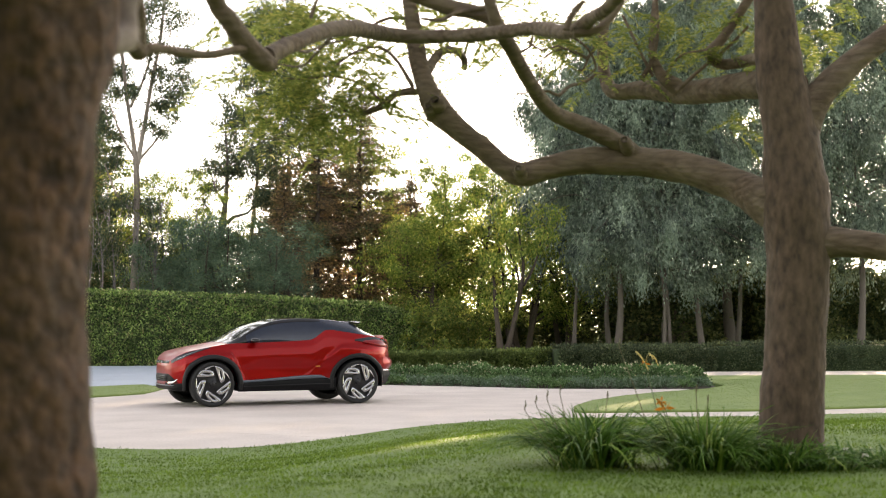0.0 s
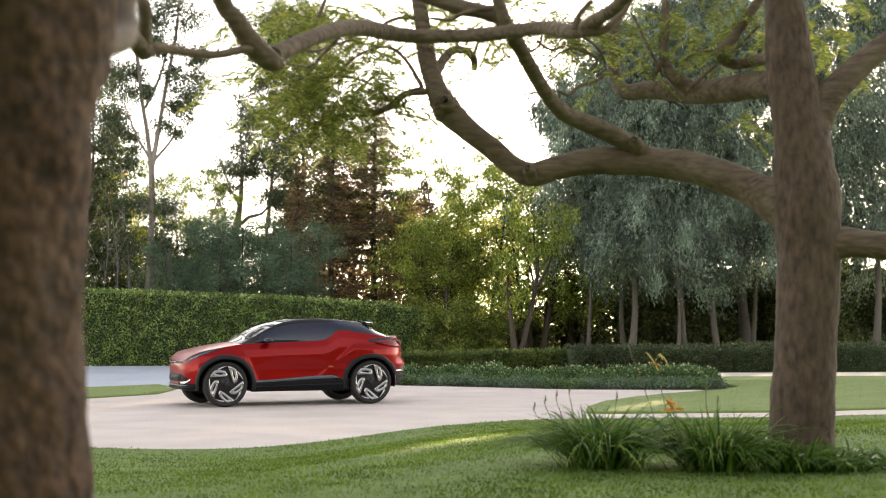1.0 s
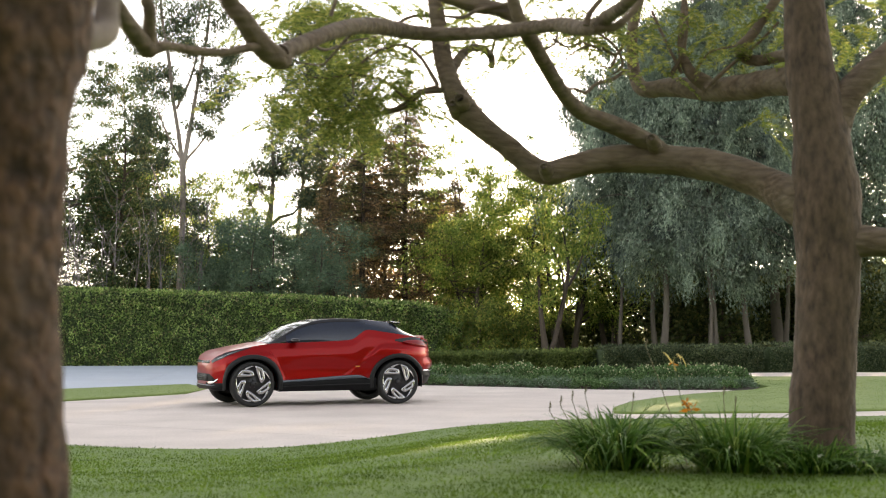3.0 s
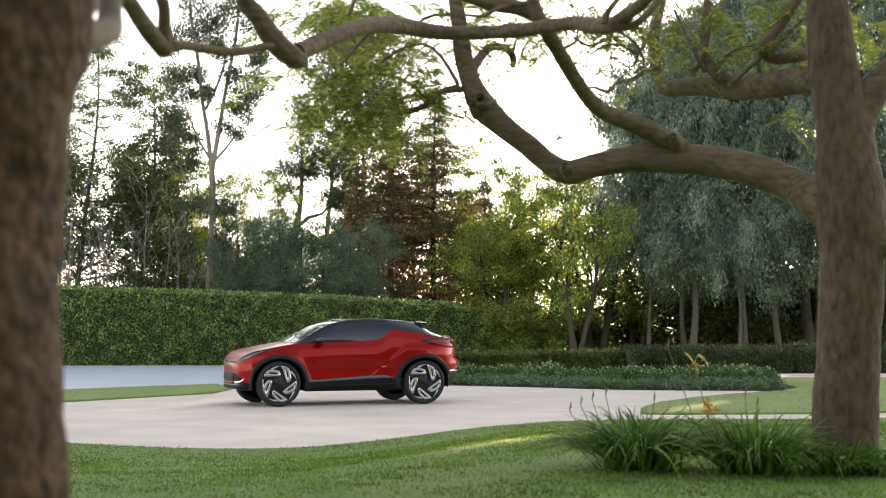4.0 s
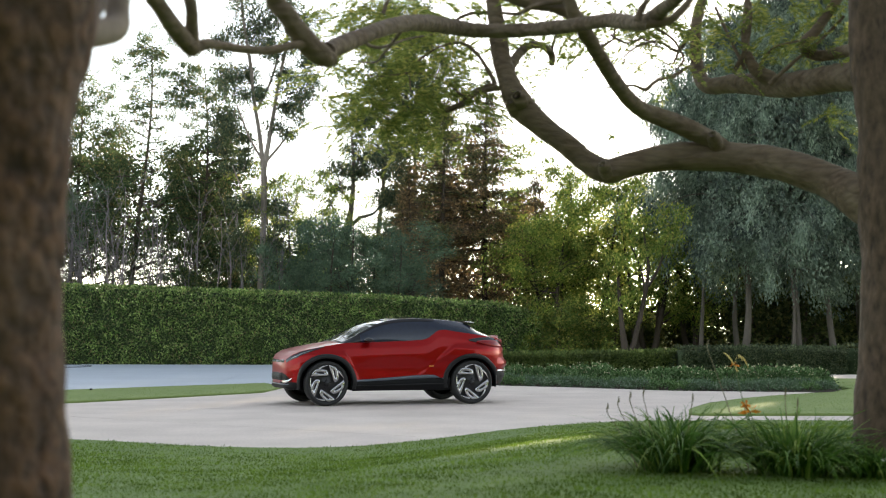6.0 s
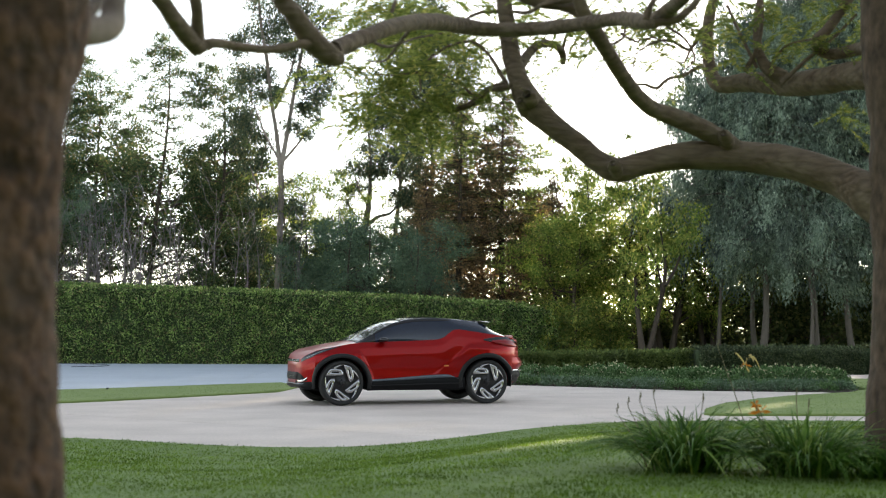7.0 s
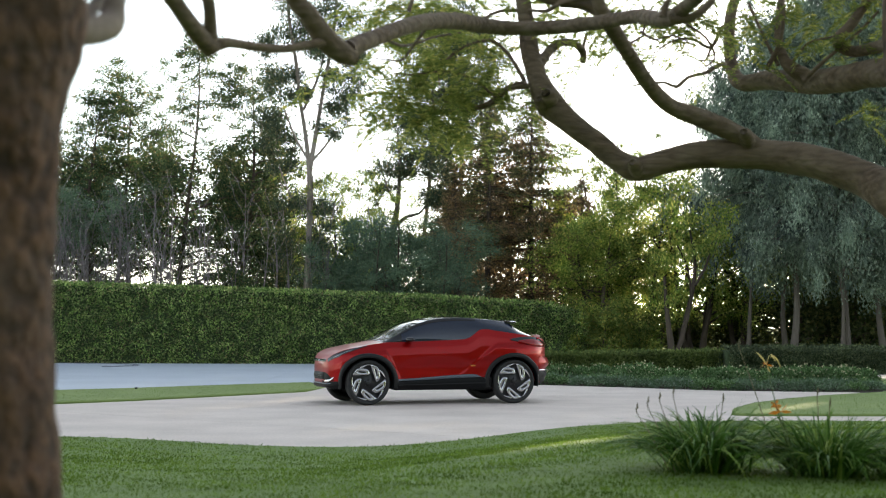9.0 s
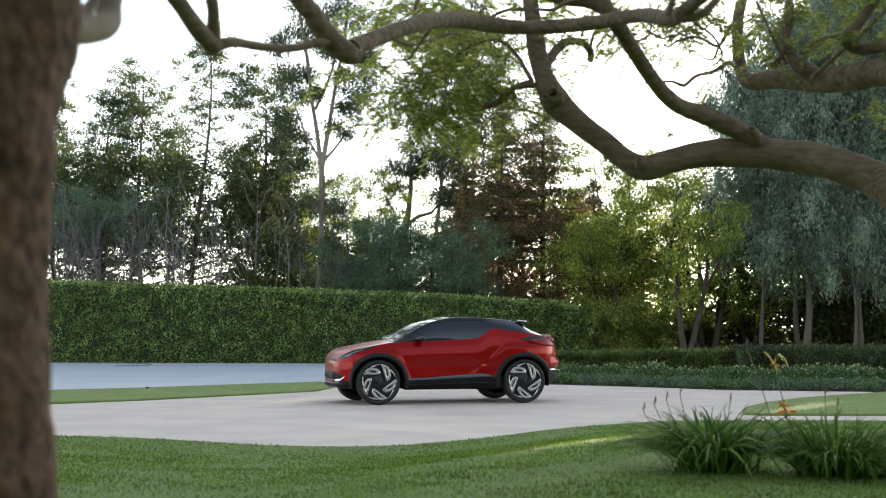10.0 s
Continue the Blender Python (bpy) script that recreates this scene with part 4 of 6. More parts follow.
# ---- foreground trees ----
def near_tree():
    owner = thing("tree", "thick brown-barked trunk close by with a cut branch", "tree", (0, 0, 0))
    store = ([], [])
    tube(store, [(-1.0, 3.1, 0.25, 0.30), (-1.02, 3.1, 0.55, 0.255), (-1.03, 3.1, 0.95, 0.245), (-1.045, 3.1, 1.28, 0.235), (-1.045, 3.1, 1.5, 0.235), (-1.035, 3.1, 1.75, 0.243), (-1.02, 3.1, 1.9, 0.25), (-1.0, 3.1, 2.1, 0.26), (-0.99, 3.1, 2.6, 0.24), (-0.95, 3.1, 3.4, 0.2), (-0.9, 3.1, 4.4, 0.15), (-0.95, 3.15, 5.6, 0.08)], 56, 0.02, 0.075, 2.0)
    mesh_from("trunk", *store, BARK_NEAR, owner)
    store = ([], [])
    tube(store, [(-0.93, 3.1, 1.92, 0.05), (-0.83, 3.2, 1.955, 0.038), (-0.79, 3.33, 1.98, 0.034), (-0.772, 3.42, 2.015, 0.034), (-0.78, 3.48, 2.09, 0.029), (-0.77, 3.6, 2.3, 0.027)], 20, 0.02, 0.06, 3.0)
    tube(store, [(-0.82, 3.28, 1.99, 0.02), (-0.84, 3.5, 2.07, 0.017), (-0.845, 3.7, 2.2, 0.016)], 12, 0.03, 0.06, 4.0)
    mesh_from("branch", *store, BARK_BRANCH, owner)
    def limb(pts, n):
        store = ([], [])
        tube(store, [(x, y, z, r * 1.22) for x, y, z, r in pts], n, 0.03, 0.09, pts[0][0] * 3)
        mesh_from("limb", *store, BARK_LIMB, owner)

    limb([(-0.95, 3.2, 3.5, 0.07), (-1.0, 4.4, 3.75, 0.045), (-0.97, 5.6, 3.5, 0.036), (-0.81, 6.3, 2.83, 0.033), (-0.73, 6.4, 2.69, 0.036), (-0.65, 6.5, 2.58, 0.042), (-0.58, 6.55, 2.53, 0.04), (-0.54, 6.6, 2.525, 0.026)], 16)
    limb([(-0.97, 3.25, 3.1, 0.06), (-1.1, 4.3, 3.35, 0.035), (-1.24, 5.3, 3.1, 0.028), (-1.21, 5.7, 2.69, 0.027), (-1.17, 5.8, 2.59, 0.028), (-1.12, 5.9, 2.51, 0.03), (-1.075, 6.0, 2.455, 0.029)], 16)
    limb([(-1.22, 5.25, 3.14, 0.02), (-1.14, 5.75, 2.95, 0.02), (-1.1, 5.9, 2.73, 0.021), (-1.065, 5.9, 2.62, 0.021), (-1.07, 5.95, 2.56, 0.022), (-1.08, 6.0, 2.47, 0.027)], 12)
    limb([(-1.08, 6.0, 2.455, 0.025), (-1.02, 6.05, 2.49, 0.018), (-0.92, 6.2, 2.5, 0.016), (-0.81, 6.3, 2.51, 0.015), (-0.71, 6.4, 2.55, 0.016), (-0.64, 6.5, 2.58, 0.02)], 12)
    limb([(-0.9, 3.1, 4.3, 0.08), (-0.2, 3.4, 5.0, 0.05), (0.7, 3.6, 5.3, 0.02)], 10)
    limb([(-0.9, 3.1, 4.6, 0.07), (-1.8, 3.4, 5.3, 0.04), (-2.6, 3.2, 5.6, 0.02)], 10)
    limb([(-0.92, 3.1, 4.9, 0.06), (-1.0, 2.2, 5.5, 0.04), (-0.8, 1.2, 5.9, 0.02)], 10)
    return owner


close_tree = near_tree()


def spreading_tree():
    owner = thing("tree", "old spreading tree with low crooked limbs on the lawn", "tree")
    store = ([], [])
    tube(store, [(2.6, 8.75, 0.2, 0.27), (2.59, 8.75, 0.45, 0.225), (2.585, 8.75, 0.62, 0.205), (2.60, 8.75, 0.9, 0.195), (2.63, 8.75, 1.3, 0.19), (2.65, 8.75, 1.75, 0.198), (2.64, 8.75, 2.1, 0.21), (2.61, 8.75, 2.5, 0.17), (2.55, 8.75, 2.9, 0.15), (2.51, 8.75, 3.4, 0.12), (2.45, 8.8, 4.2, 0.09)], 40, 0.04, 0.06, 7.0)
    mesh_from("trunk", *store, BARK_GREY, owner)

    def limb(points, sides=16, lumps=0.09, name="limb"):
        s = ([], [])
        tube(s, points, sides, 0.03 if sides > 8 else 0.05, lumps, points[0][0] * 3)
        mesh_from(name, *s, BARK_LIMB, owner)

    limb([(2.66, 8.78, 1.98, 0.17), (2.46, 8.85, 2.1, 0.135), (2.332, 9, 2.206, 0.112), (2.077, 9.1, 2.319, 0.102), (1.815, 9.2, 2.378, 0.098), (1.567, 9.2, 2.389, 0.094), (1.319, 9.2, 2.374, 0.084), (1.105, 9.2, 2.331, 0.076), (0.973, 9.2, 2.291, 0.079), (0.849, 9.2, 2.345, 0.072), (0.713, 9.2, 2.461, 0.07), (0.553, 9.2, 2.584, 0.072), (0.42, 9.2, 2.715, 0.086), (0.342, 9.2, 2.868, 0.064), (0.3, 9.25, 3.042, 0.06), (0.275, 9.3, 3.236, 0.055), (0.25, 9.3, 3.421, 0.05), (0.196, 9.3, 3.829, 0.04)], 22)
    limb([(1.732, 9.17, 2.418, 0.05), (1.609, 9.15, 2.491, 0.062), (1.38, 9.05, 2.581, 0.06), (1.179, 8.95, 2.638, 0.051), (1.088, 8.85, 2.682, 0.048), (1.017, 8.75, 2.736, 0.046), (0.931, 8.6, 2.814, 0.044), (0.855, 8.45, 2.888, 0.043), (0.788, 8.35, 2.965, 0.045), (0.729, 8.25, 3.027, 0.043), (0.678, 8.15, 3.087, 0.038), (0.611, 8.1, 3.276, 0.032)])
    limb([(2.68, 8.8, 2.8, 0.11), (2.48, 9.1, 2.88, 0.089), (2.29, 9.4, 2.89, 0.086), (2.13, 9.7, 2.92, 0.076), (1.96, 10.0, 2.99, 0.07), (1.78, 10.2, 3.01, 0.056), (1.73, 10.3, 3.16, 0.044), (1.72, 10.3, 3.45, 0.04), (1.78, 10.3, 3.71, 0.036), (1.83, 10.3, 4.1, 0.03)], 18)
    limb([(2.1, 9.62, 2.95, 0.06), (1.98, 9.6, 3.04, 0.04), (1.95, 9.7, 3.25, 0.026), (2.0, 9.8, 3.6, 0.018)], 12)
    limb([(2.56, 8.77, 2.0, 0.12), (2.63, 8.77, 2.35, 0.125), (2.72, 8.76, 2.62, 0.108), (2.84, 8.75, 2.80, 0.09), (3.03, 8.75, 2.976, 0.077), (3.32, 8.75, 3.197, 0.068), (3.75, 8.75, 3.485, 0.052)], 18)
    limb([(2.56, 8.8, 3.0, 0.06), (2.5, 9.1, 3.05, 0.044), (2.34, 9.3, 3.05, 0.037), (2.25, 9.3, 3.12, 0.038), (2.35, 9.3, 3.24, 0.033), (2.56, 9.3, 3.55, 0.027)], 12)
    limb([(2.52, 8.7, 3.45, 0.066), (2.2, 7.6, 3.75, 0.050), (1.7, 6.6, 3.5, 0.037), (1.25, 6.35, 3.08, 0.033), (1.07, 6.6, 2.85, 0.032), (1.02, 6.9, 2.83, 0.034), (0.95, 7.2, 2.82, 0.040), (0.83, 7.6, 2.92, 0.040), (0.62, 8.0, 2.97, 0.040), (0.38, 8.3, 3.01, 0.040), (0.15, 8.4, 3.03, 0.043), (-0.01, 8.2, 3.01, 0.046), (-0.15, 7.8, 2.95, 0.045), (-0.3, 7.3, 2.83, 0.041), (-0.44, 6.9, 2.69, 0.040), (-0.57, 6.58, 2.56, 0.044)])
    limb([(2.62, 8.75, 1.72, 0.13), (2.8, 8.68, 1.82, 0.105), (3.05, 8.6, 1.80, 0.085), (3.4, 8.5, 1.74, 0.075), (3.9, 8.4, 1.80, 0.06), (4.5, 8.3, 2.1, 0.04), (5.0, 8.2, 2.6, 0.02)], 16)
    for x, y, z, r in ((0.405, 9.14, 2.735, 0.062), (0.36, 9.16, 2.70, 0.05), (0.94, 9.14, 2.299, 0.05), (1.622, 9.10, 2.481, 0.055)):
        limb([(x + 0.03, y + 0.04, z - 0.03, r), (x, y - 0.045, z + 0.012, r * 0.85), (x - 0.012, y - 0.075, z + 0.024, r * 0.4)], 12, 0.2, "knot")
    limb([(2.45, 8.8, 4.1, 0.09), (1.6, 9.0, 4.8, 0.05), (0.6, 9.2, 5.2, 0.02)], 10)
    limb([(2.45, 8.8, 4.15, 0.08), (3.2, 9.3, 4.9, 0.05), (4.1, 9.6, 5.2, 0.02)], 10)
    limb([(0.34, 9.25, 2.95, 0.04), (0.43, 9.5, 3.11, 0.031), (0.51, 9.7, 3.2, 0.027), (0.61, 9.9, 3.23, 0.026), (0.67, 10.0, 3.19, 0.027), (0.67, 10.0, 3.12, 0.022)], 10, name="twig")
    limb([(0.32, 9.2, 2.83, 0.02), (0.15, 9.3, 2.82, 0.016), (0.08, 9.4, 2.76, 0.014), (-0.07, 9.5, 2.72, 0.011), (-0.26, 9.6, 2.73, 0.009), (-0.49, 9.7, 2.79, 0.007), (-0.62, 9.8, 2.83, 0.005)], 7, 0.05, "twig")
    limb([(0.26, 9.2, 2.86, 0.014), (0.15, 9.2, 3.04, 0.011), (0.04, 9.2, 3.12, 0.011), (-0.1, 9.2, 3.09, 0.009), (-0.21, 9.2, 3.02, 0.009), (-0.28, 9.2, 2.93, 0.007), (-0.28, 9.2, 2.8, 0.004)], 7, 0.05, "twig")
    limb([(0.08, 9.35, 2.77, 0.009), (-0.07, 9.3, 2.89, 0.009), (-0.25, 9.3, 2.94, 0.008), (-0.47, 9.3, 2.92, 0.006), (-0.58, 9.3, 2.93, 0.004)], 7, 0.05, "twig")
    limb([(-0.25, 7.4, 2.84, 0.011), (-0.37, 7.8, 2.79, 0.008), (-0.44, 8.0, 2.77, 0.006), (-0.59, 8.2, 2.82, 0.004)], 7, 0.05, "twig")
    limb([(1.66, 10.1, 3.1, 0.016), (1.59, 9.8, 3.07, 0.014), (1.45, 9.6, 2.97, 0.013), (1.32, 9.4, 2.91, 0.012), (1.23, 9.3, 2.83, 0.012), (1.15, 9.2, 2.84, 0.009), (0.99, 9.0, 2.8, 0.006), (0.89, 9.0, 2.78, 0.004)], 7, 0.05, "twig")
    limb([(1.7, 10.2, 3.35, 0.015), (1.6, 9.8, 3.32, 0.014), (1.52, 9.8, 3.18, 0.012), (1.36, 9.6, 3.2, 0.009), (1.21, 9.4, 3.14, 0.008), (1.08, 9.2, 3.03, 0.004)], 7, 0.05, "twig")
    limb([(1.52, 9.8, 3.18, 0.01), (1.48, 9.8, 3.09, 0.007), (1.41, 9.8, 3.1, 0.004)], 7, 0.05, "twig")
    limb([(0.26, 9.3, 3.33, 0.016), (0.11, 9.3, 3.33, 0.012), (0.0, 9.3, 3.28, 0.009), (-0.1, 9.3, 3.19, 0.005)], 7, 0.05, "twig")
    limb([(0.62, 8.15, 3.15, 0.018), (0.46, 8.2, 3.13, 0.014), (0.38, 8.4, 3.13, 0.012), (0.28, 8.6, 3.18, 0.009)], 7, 0.05, "twig")
    limb([(1.79, 9.9, 3.5, 0.01), (1.86, 9.7, 3.22, 0.011), (1.93, 9.6, 3.02, 0.013)], 7, 0.05, "twig")
    limb([(2.0, 9.6, 3.0, 0.012), (2.1, 9.5, 3.14, 0.009), (2.24, 9.3, 3.15, 0.007)], 7, 0.05, "twig")
    limb([(0.66, 10.0, 3.17, 0.012), (0.69, 9.95, 3.3, 0.011), (0.68, 9.4, 3.2, 0.01)], 7, 0.05, "twig")
    limb([(0.80, 8.4, 2.92, 0.014), (0.92, 8.6, 2.83, 0.007), (1.01, 8.7, 2.82, 0.005), (1.03, 8.7, 2.95, 0.003)], 7, 0.05, "twig")
    limb([(-0.087, 8.3, 3.391, 0.05), (0.236, 8.3, 3.259, 0.05), (0.43, 8.3, 3.186, 0.048), (0.588, 8.25, 3.142, 0.042), (0.719, 8.2, 3.056, 0.036)], 14)
    limb([(0.938, 7, 2.771, 0.022), (1.047, 7, 2.785, 0.02), (1.141, 7, 2.868, 0.018), (1.201, 7, 2.966, 0.014)], 10)
    limb([(0.903, 7, 2.79, 0.02), (0.925, 7, 2.854, 0.016), (0.993, 7, 2.938, 0.014)], 10)
    limb([(1.258, 9, 3.173, 0.008), (1.393, 9.1, 3.104, 0.008), (1.461, 9.2, 2.996, 0.007), (1.383, 9.2, 2.93, 0.004)], 7, 0.05, "twig")
    limb([(0.954, 8.8, 3.09, 0.009), (1.046, 8.8, 3.034, 0.007), (1.148, 8.8, 3.062, 0.006), (1.267, 8.8, 3.009, 0.004)], 7, 0.05, "twig")
    limb([(0.867, 8.7, 2.99, 0.01), (0.958, 8.7, 3.035, 0.008), (0.978, 8.7, 3.128, 0.006), (1.025, 8.7, 3.187, 0.004)], 7, 0.05, "twig")
    limb([(0.416, 9.4, 3.033, 0.008), (0.345, 9.5, 3.096, 0.007), (0.308, 9.5, 3.183, 0.005), (0.271, 9.5, 3.277, 0.003)], 7, 0.05, "twig")
    limb([(-0.385, 7.9, 3.023, 0.012), (-0.348, 7.9, 3.133, 0.01), (-0.308, 7.9, 3.227, 0.008)], 7, 0.05, "twig")
    limb([(0.268, 9.3, 2.867, 0.016), (0.141, 9.4, 2.846, 0.013), (0.031, 9.5, 2.769, 0.011), (-0.12, 9.6, 2.746, 0.008), (-0.274, 9.7, 2.811, 0.005)], 7, 0.05, "twig")
    limb([(-0.518, 7.3, 2.79, 0.012), (-0.423, 8, 2.854, 0.009), (-0.279, 8.6, 3.022, 0.007), (-0.14, 9, 3.13, 0.005)], 7, 0.05, "twig")
    limb([(1.852, 9.6, 2.993, 0.018), (1.933, 9.6, 3.146, 0.014), (1.97, 9.6, 3.336, 0.011), (1.963, 9.6, 3.566, 0.008)], 8, 0.05, "twig")
    limb([(2.071, 9.5, 2.9, 0.016), (2.213, 9.4, 3.033, 0.012), (2.37, 9.3, 3.162, 0.01), (2.487, 9.2, 3.288, 0.008)], 8, 0.05, "twig")
    return owner


spread_tree = spreading_tree()
FERN_LEAF = foliage("feathery_leaflets", [(0.0, (0.155, 0.205, 0.058)), (0.5, (0.26, 0.315, 0.088)), (0.85, (0.39, 0.42, 0.12)), (1.0, (0.60, 0.53, 0.15))], 0.75)


def fronds(spots, seed, owner, lo=0.20, hi=0.40):
    """Feathery compound leaves: a thin rib with pairs of leaflets. spots: x, y, z, spread, count."""
    rng = np.random.default_rng(seed)
    out = []
    for x, y, z, r, n in spots:
        for _ in range(max(2, int(n * 0.9))):
            at = np.array([x, y, z]) + rng.normal(0, 1, 3) * np.array([r, r * 0.9, r * 0.55])
            a = rng.uniform(0, 2 * math.pi)
            d = np.array([math.cos(a), math.sin(a), rng.uniform(-0.9, 0.1)])
            d /= np.linalg.norm(d)
            side = unit(np.cross(d, np.array([0, 0, 1.0])) + rng.normal(0, 0.25, 3))
            length = rng.uniform(lo, hi)
            u = np.linspace(0.10, 1.0, 24)
            rib = at + d * length * u[:, None] - np.array([0, 0, 1.0]) * (u[:, None] ** 2) * length * 0.25
            wide = 0.056 * np.sin(math.pi * np.clip(u * 0.92 + 0.05, 0, 1)) + 0.012
            for s in (-1, 1):
                out.append(leaves(rng, rib, side * s + d * 0.5 + rng.normal(0, 0.15, (24, 3)), wide, 0.0052))
            out.append(leaves(rng, rib[:-1], np.diff(rib, axis=0), np.linalg.norm(np.diff(rib, axis=0), axis=1) * 1.1, 0.0016))
    out = np.concatenate(out)
    quads("feathery_foliage", out[thinned(out[:, 0])], FERN_LEAF, owner)


fronds([(-0.66, 9.5, 2.80, 0.16, 26), (-0.45, 9.5, 2.70, 0.18, 34), (-0.25, 9.6, 2.66, 0.17, 20), (-0.05, 9.5, 2.72, 0.15, 14), (-0.62, 9.5, 3.38, 0.17, 30), (-0.35, 9.5, 3.36, 0.17, 26), (0.35, 9.4, 3.24, 0.12, 8), (0.7, 9.0, 3.32, 0.15, 14), (1.2, 9.4, 3.32, 0.15, 12), (-0.35, 9.4, 2.95, 0.2, 34), (-0.08, 9.4, 2.92, 0.18, 32), (-0.6, 9.3, 3.02, 0.15, 22), (0.12, 9.5, 2.80, 0.10, 12), (-0.5, 8.8, 3.2, 0.16, 20), (-0.15, 9.4, 3.25, 0.2, 26), (0.5, 9.5, 3.36, 0.15, 22)], 61, spread_tree)
fronds([(0.85, 9.6, 3.36, 0.15, 18), (0.0, 9.8, 3.12, 0.18, 20), (-0.4, 9.9, 3.46, 0.2, 26), (-0.65, 9.8, 3.36, 0.16, 18), (0.15, 9.7, 3.3, 0.15, 18), (1.8, 9.8, 3.40, 0.2, 20), (2.1, 9.6, 3.40, 0.2, 24), (2.45, 9.4, 3.38, 0.2, 24), (2.3, 9.2, 3.14, 0.12, 8), (1.75, 9.6, 3.14, 0.08, 8)], 71, spread_tree)
fronds([(3.0, 9.4, 3.3, 0.25, 40), (1.5, 9.8, 3.44, 0.12, 10), (2.5, 9.6, 2.65, 0.08, 6), (1.2, 9.4, 3.36, 0.12, 10), (1.0, 9.6, 3.22, 0.14, 8), (1.45, 9.7, 3.12, 0.12, 6), (0.75, 9.8, 3.1, 0.12, 6), (0.95, 9.0, 3.42, 0.18, 18), (1.4, 9.0, 4.9, 0.5, 40), (0.5, 9.2, 5.2, 0.5, 40), (3.2, 9.3, 5.0, 0.5, 40)], 81, spread_tree)
fronds([(4.1, 9.6, 5.2, 0.5, 30), (2.4, 8.8, 4.8, 0.5, 40)], 91, spread_tree)
fronds([(-0.9, 3.1, 5.7, 0.5, 40), (0.5, 3.6, 5.4, 0.5, 40), (-2.4, 3.2, 5.7, 0.5, 40), (-0.8, 1.4, 5.9, 0.5, 40), (-1.0, 4.5, 5.2, 0.4, 26)], 62, close_tree)


# ---- car: x runs from nose to tail, y across, z up; it rests on its tyres ----
car = thing("car", "red metallic crossover coupe with black roof, parked on the drive", "car", (-1.255, 25.19, 0.0), 19.6)
car.scale = (0.98, 0.98, 0.995)
HUB_X, HUB_R, HUB_Z, TYRE_R = 1.32, 1.275, 0.372, 0.375
TOP_EDGE = [(-2.13, 0.64), (-2.09, 0.735), (-2.02, 0.795), (-1.8, 0.885), (-1.44, 0.970), (-1.0, 1.037), (-0.6, 1.05), (-0.1, 1.068), (0.28, 1.085), (0.44, 1.10), (0.50, 1.12), (0.60, 1.195), (0.68, 1.25), (0.75, 1.262), (1.0, 1.235), (1.25, 1.20), (1.5, 1.165), (1.7, 1.138), (1.9, 1.105), (2.02, 1.03), (2.09, 0.80), (2.12, 0.66)]
TOP_MID = [(-2.13, 0.67), (-2.09, 0.76), (-2.02, 0.815), (-1.9, 0.868), (-1.64, 0.95), (-1.23, 1.03), (-1.0, 1.07), (-0.6, 1.09), (0.5, 1.10), (1.2, 1.15), (1.6, 1.15), (1.9, 1.12), (2.02, 1.04), (2.09, 0.80), (2.12, 0.68)]
BOTTOM = [(-2.13, 0.36), (-2.05, 0.29), (-1.8, 0.265), (-1.0, 0.25), (1.0, 0.25), (1.6, 0.27), (1.9, 0.32), (2.05, 0.40), (2.12, 0.48)]
HALF = [(-2.13, 0.30), (-2.09, 0.48), (-2.0, 0.64), (-1.88, 0.75), (-1.7, 0.835), (-1.45, 0.885), (-1.2, 0.895), (-0.8, 0.875), (-0.3, 0.862), (0.3, 0.866), (0.8, 0.885), (1.2, 0.905), (1.42, 0.89), (1.6, 0.845), (1.75, 0.77), (1.87, 0.66), (1.97, 0.53), (2.05, 0.38), (2.08, 0.28), (2.12, 0.2)]


def side_y(x, z):
    """Half the car's width at length x and height z, with its haunches and creases."""
    lo, hi = soft1(x, BOTTOM), soft1(x, TOP_EDGE)
    s = min(max((z - lo) / max(hi - lo, 0.01), 0.0), 1.0)
    y = soft1(x, HALF) * np.interp(s, [0, 0.12, 0.3, 0.55, 0.72, 0.88, 1.0], [0.925, 0.965, 0.985, 1.0, 0.992, 0.955, 0.90])
    mid = math.exp(-((x + 0.1) / 0.75) ** 2)
    y -= 0.035 * mid * math.exp(-((z - 0.62) / 0.16) ** 2)
    d = ((x - 0.59) * 0.62 - (z - 0.72) * 0.78) / 1.0
    y += 0.048 * float(ease((d + 0.012) / 0.036)) * float(ease((1.04 - z) / 0.1)) * float(ease((2.0 - x) / 0.7)) * (0.25 + 0.75 * float(ease((z - 0.70) / 0.14)))
    d = (-(x + 0.98) * 0.90 - (z - 0.87) * 0.43)
    y += 0.030 * float(ease((d + 0.015) / 0.05)) * float(ease((0.93 - z) / 0.1)) * float(ease((x + 2.0) / 0.5))
    return float(y)


def car_section(x):
    """Half a section, from the middle of the floor round the side to the middle of the top."""
    lo, hi, mid = soft1(x, BOTTOM), soft1(x, TOP_EDGE), soft1(x, TOP_MID)
    w0 = side_y(x, lo)
    pts = [(0.0, lo + 0.01), (w0 * 0.5, lo + 0.01), (w0 * 0.85, lo + 0.005), (w0 * 0.97, lo + 0.004)]
    for s in np.linspace(0.015, 1, 40):
        z = lo + (hi - lo) * s
        pts.append((side_y(x, z), z))
    w1 = pts[-1][0]
    for u in (0.985, 0.95, 0.88, 0.75, 0.6, 0.45, 0.3, 0.15, 0.0):
        pts.append((w1 * u, hi + (mid - hi) * (1 - u ** 2.2)))
    return pts


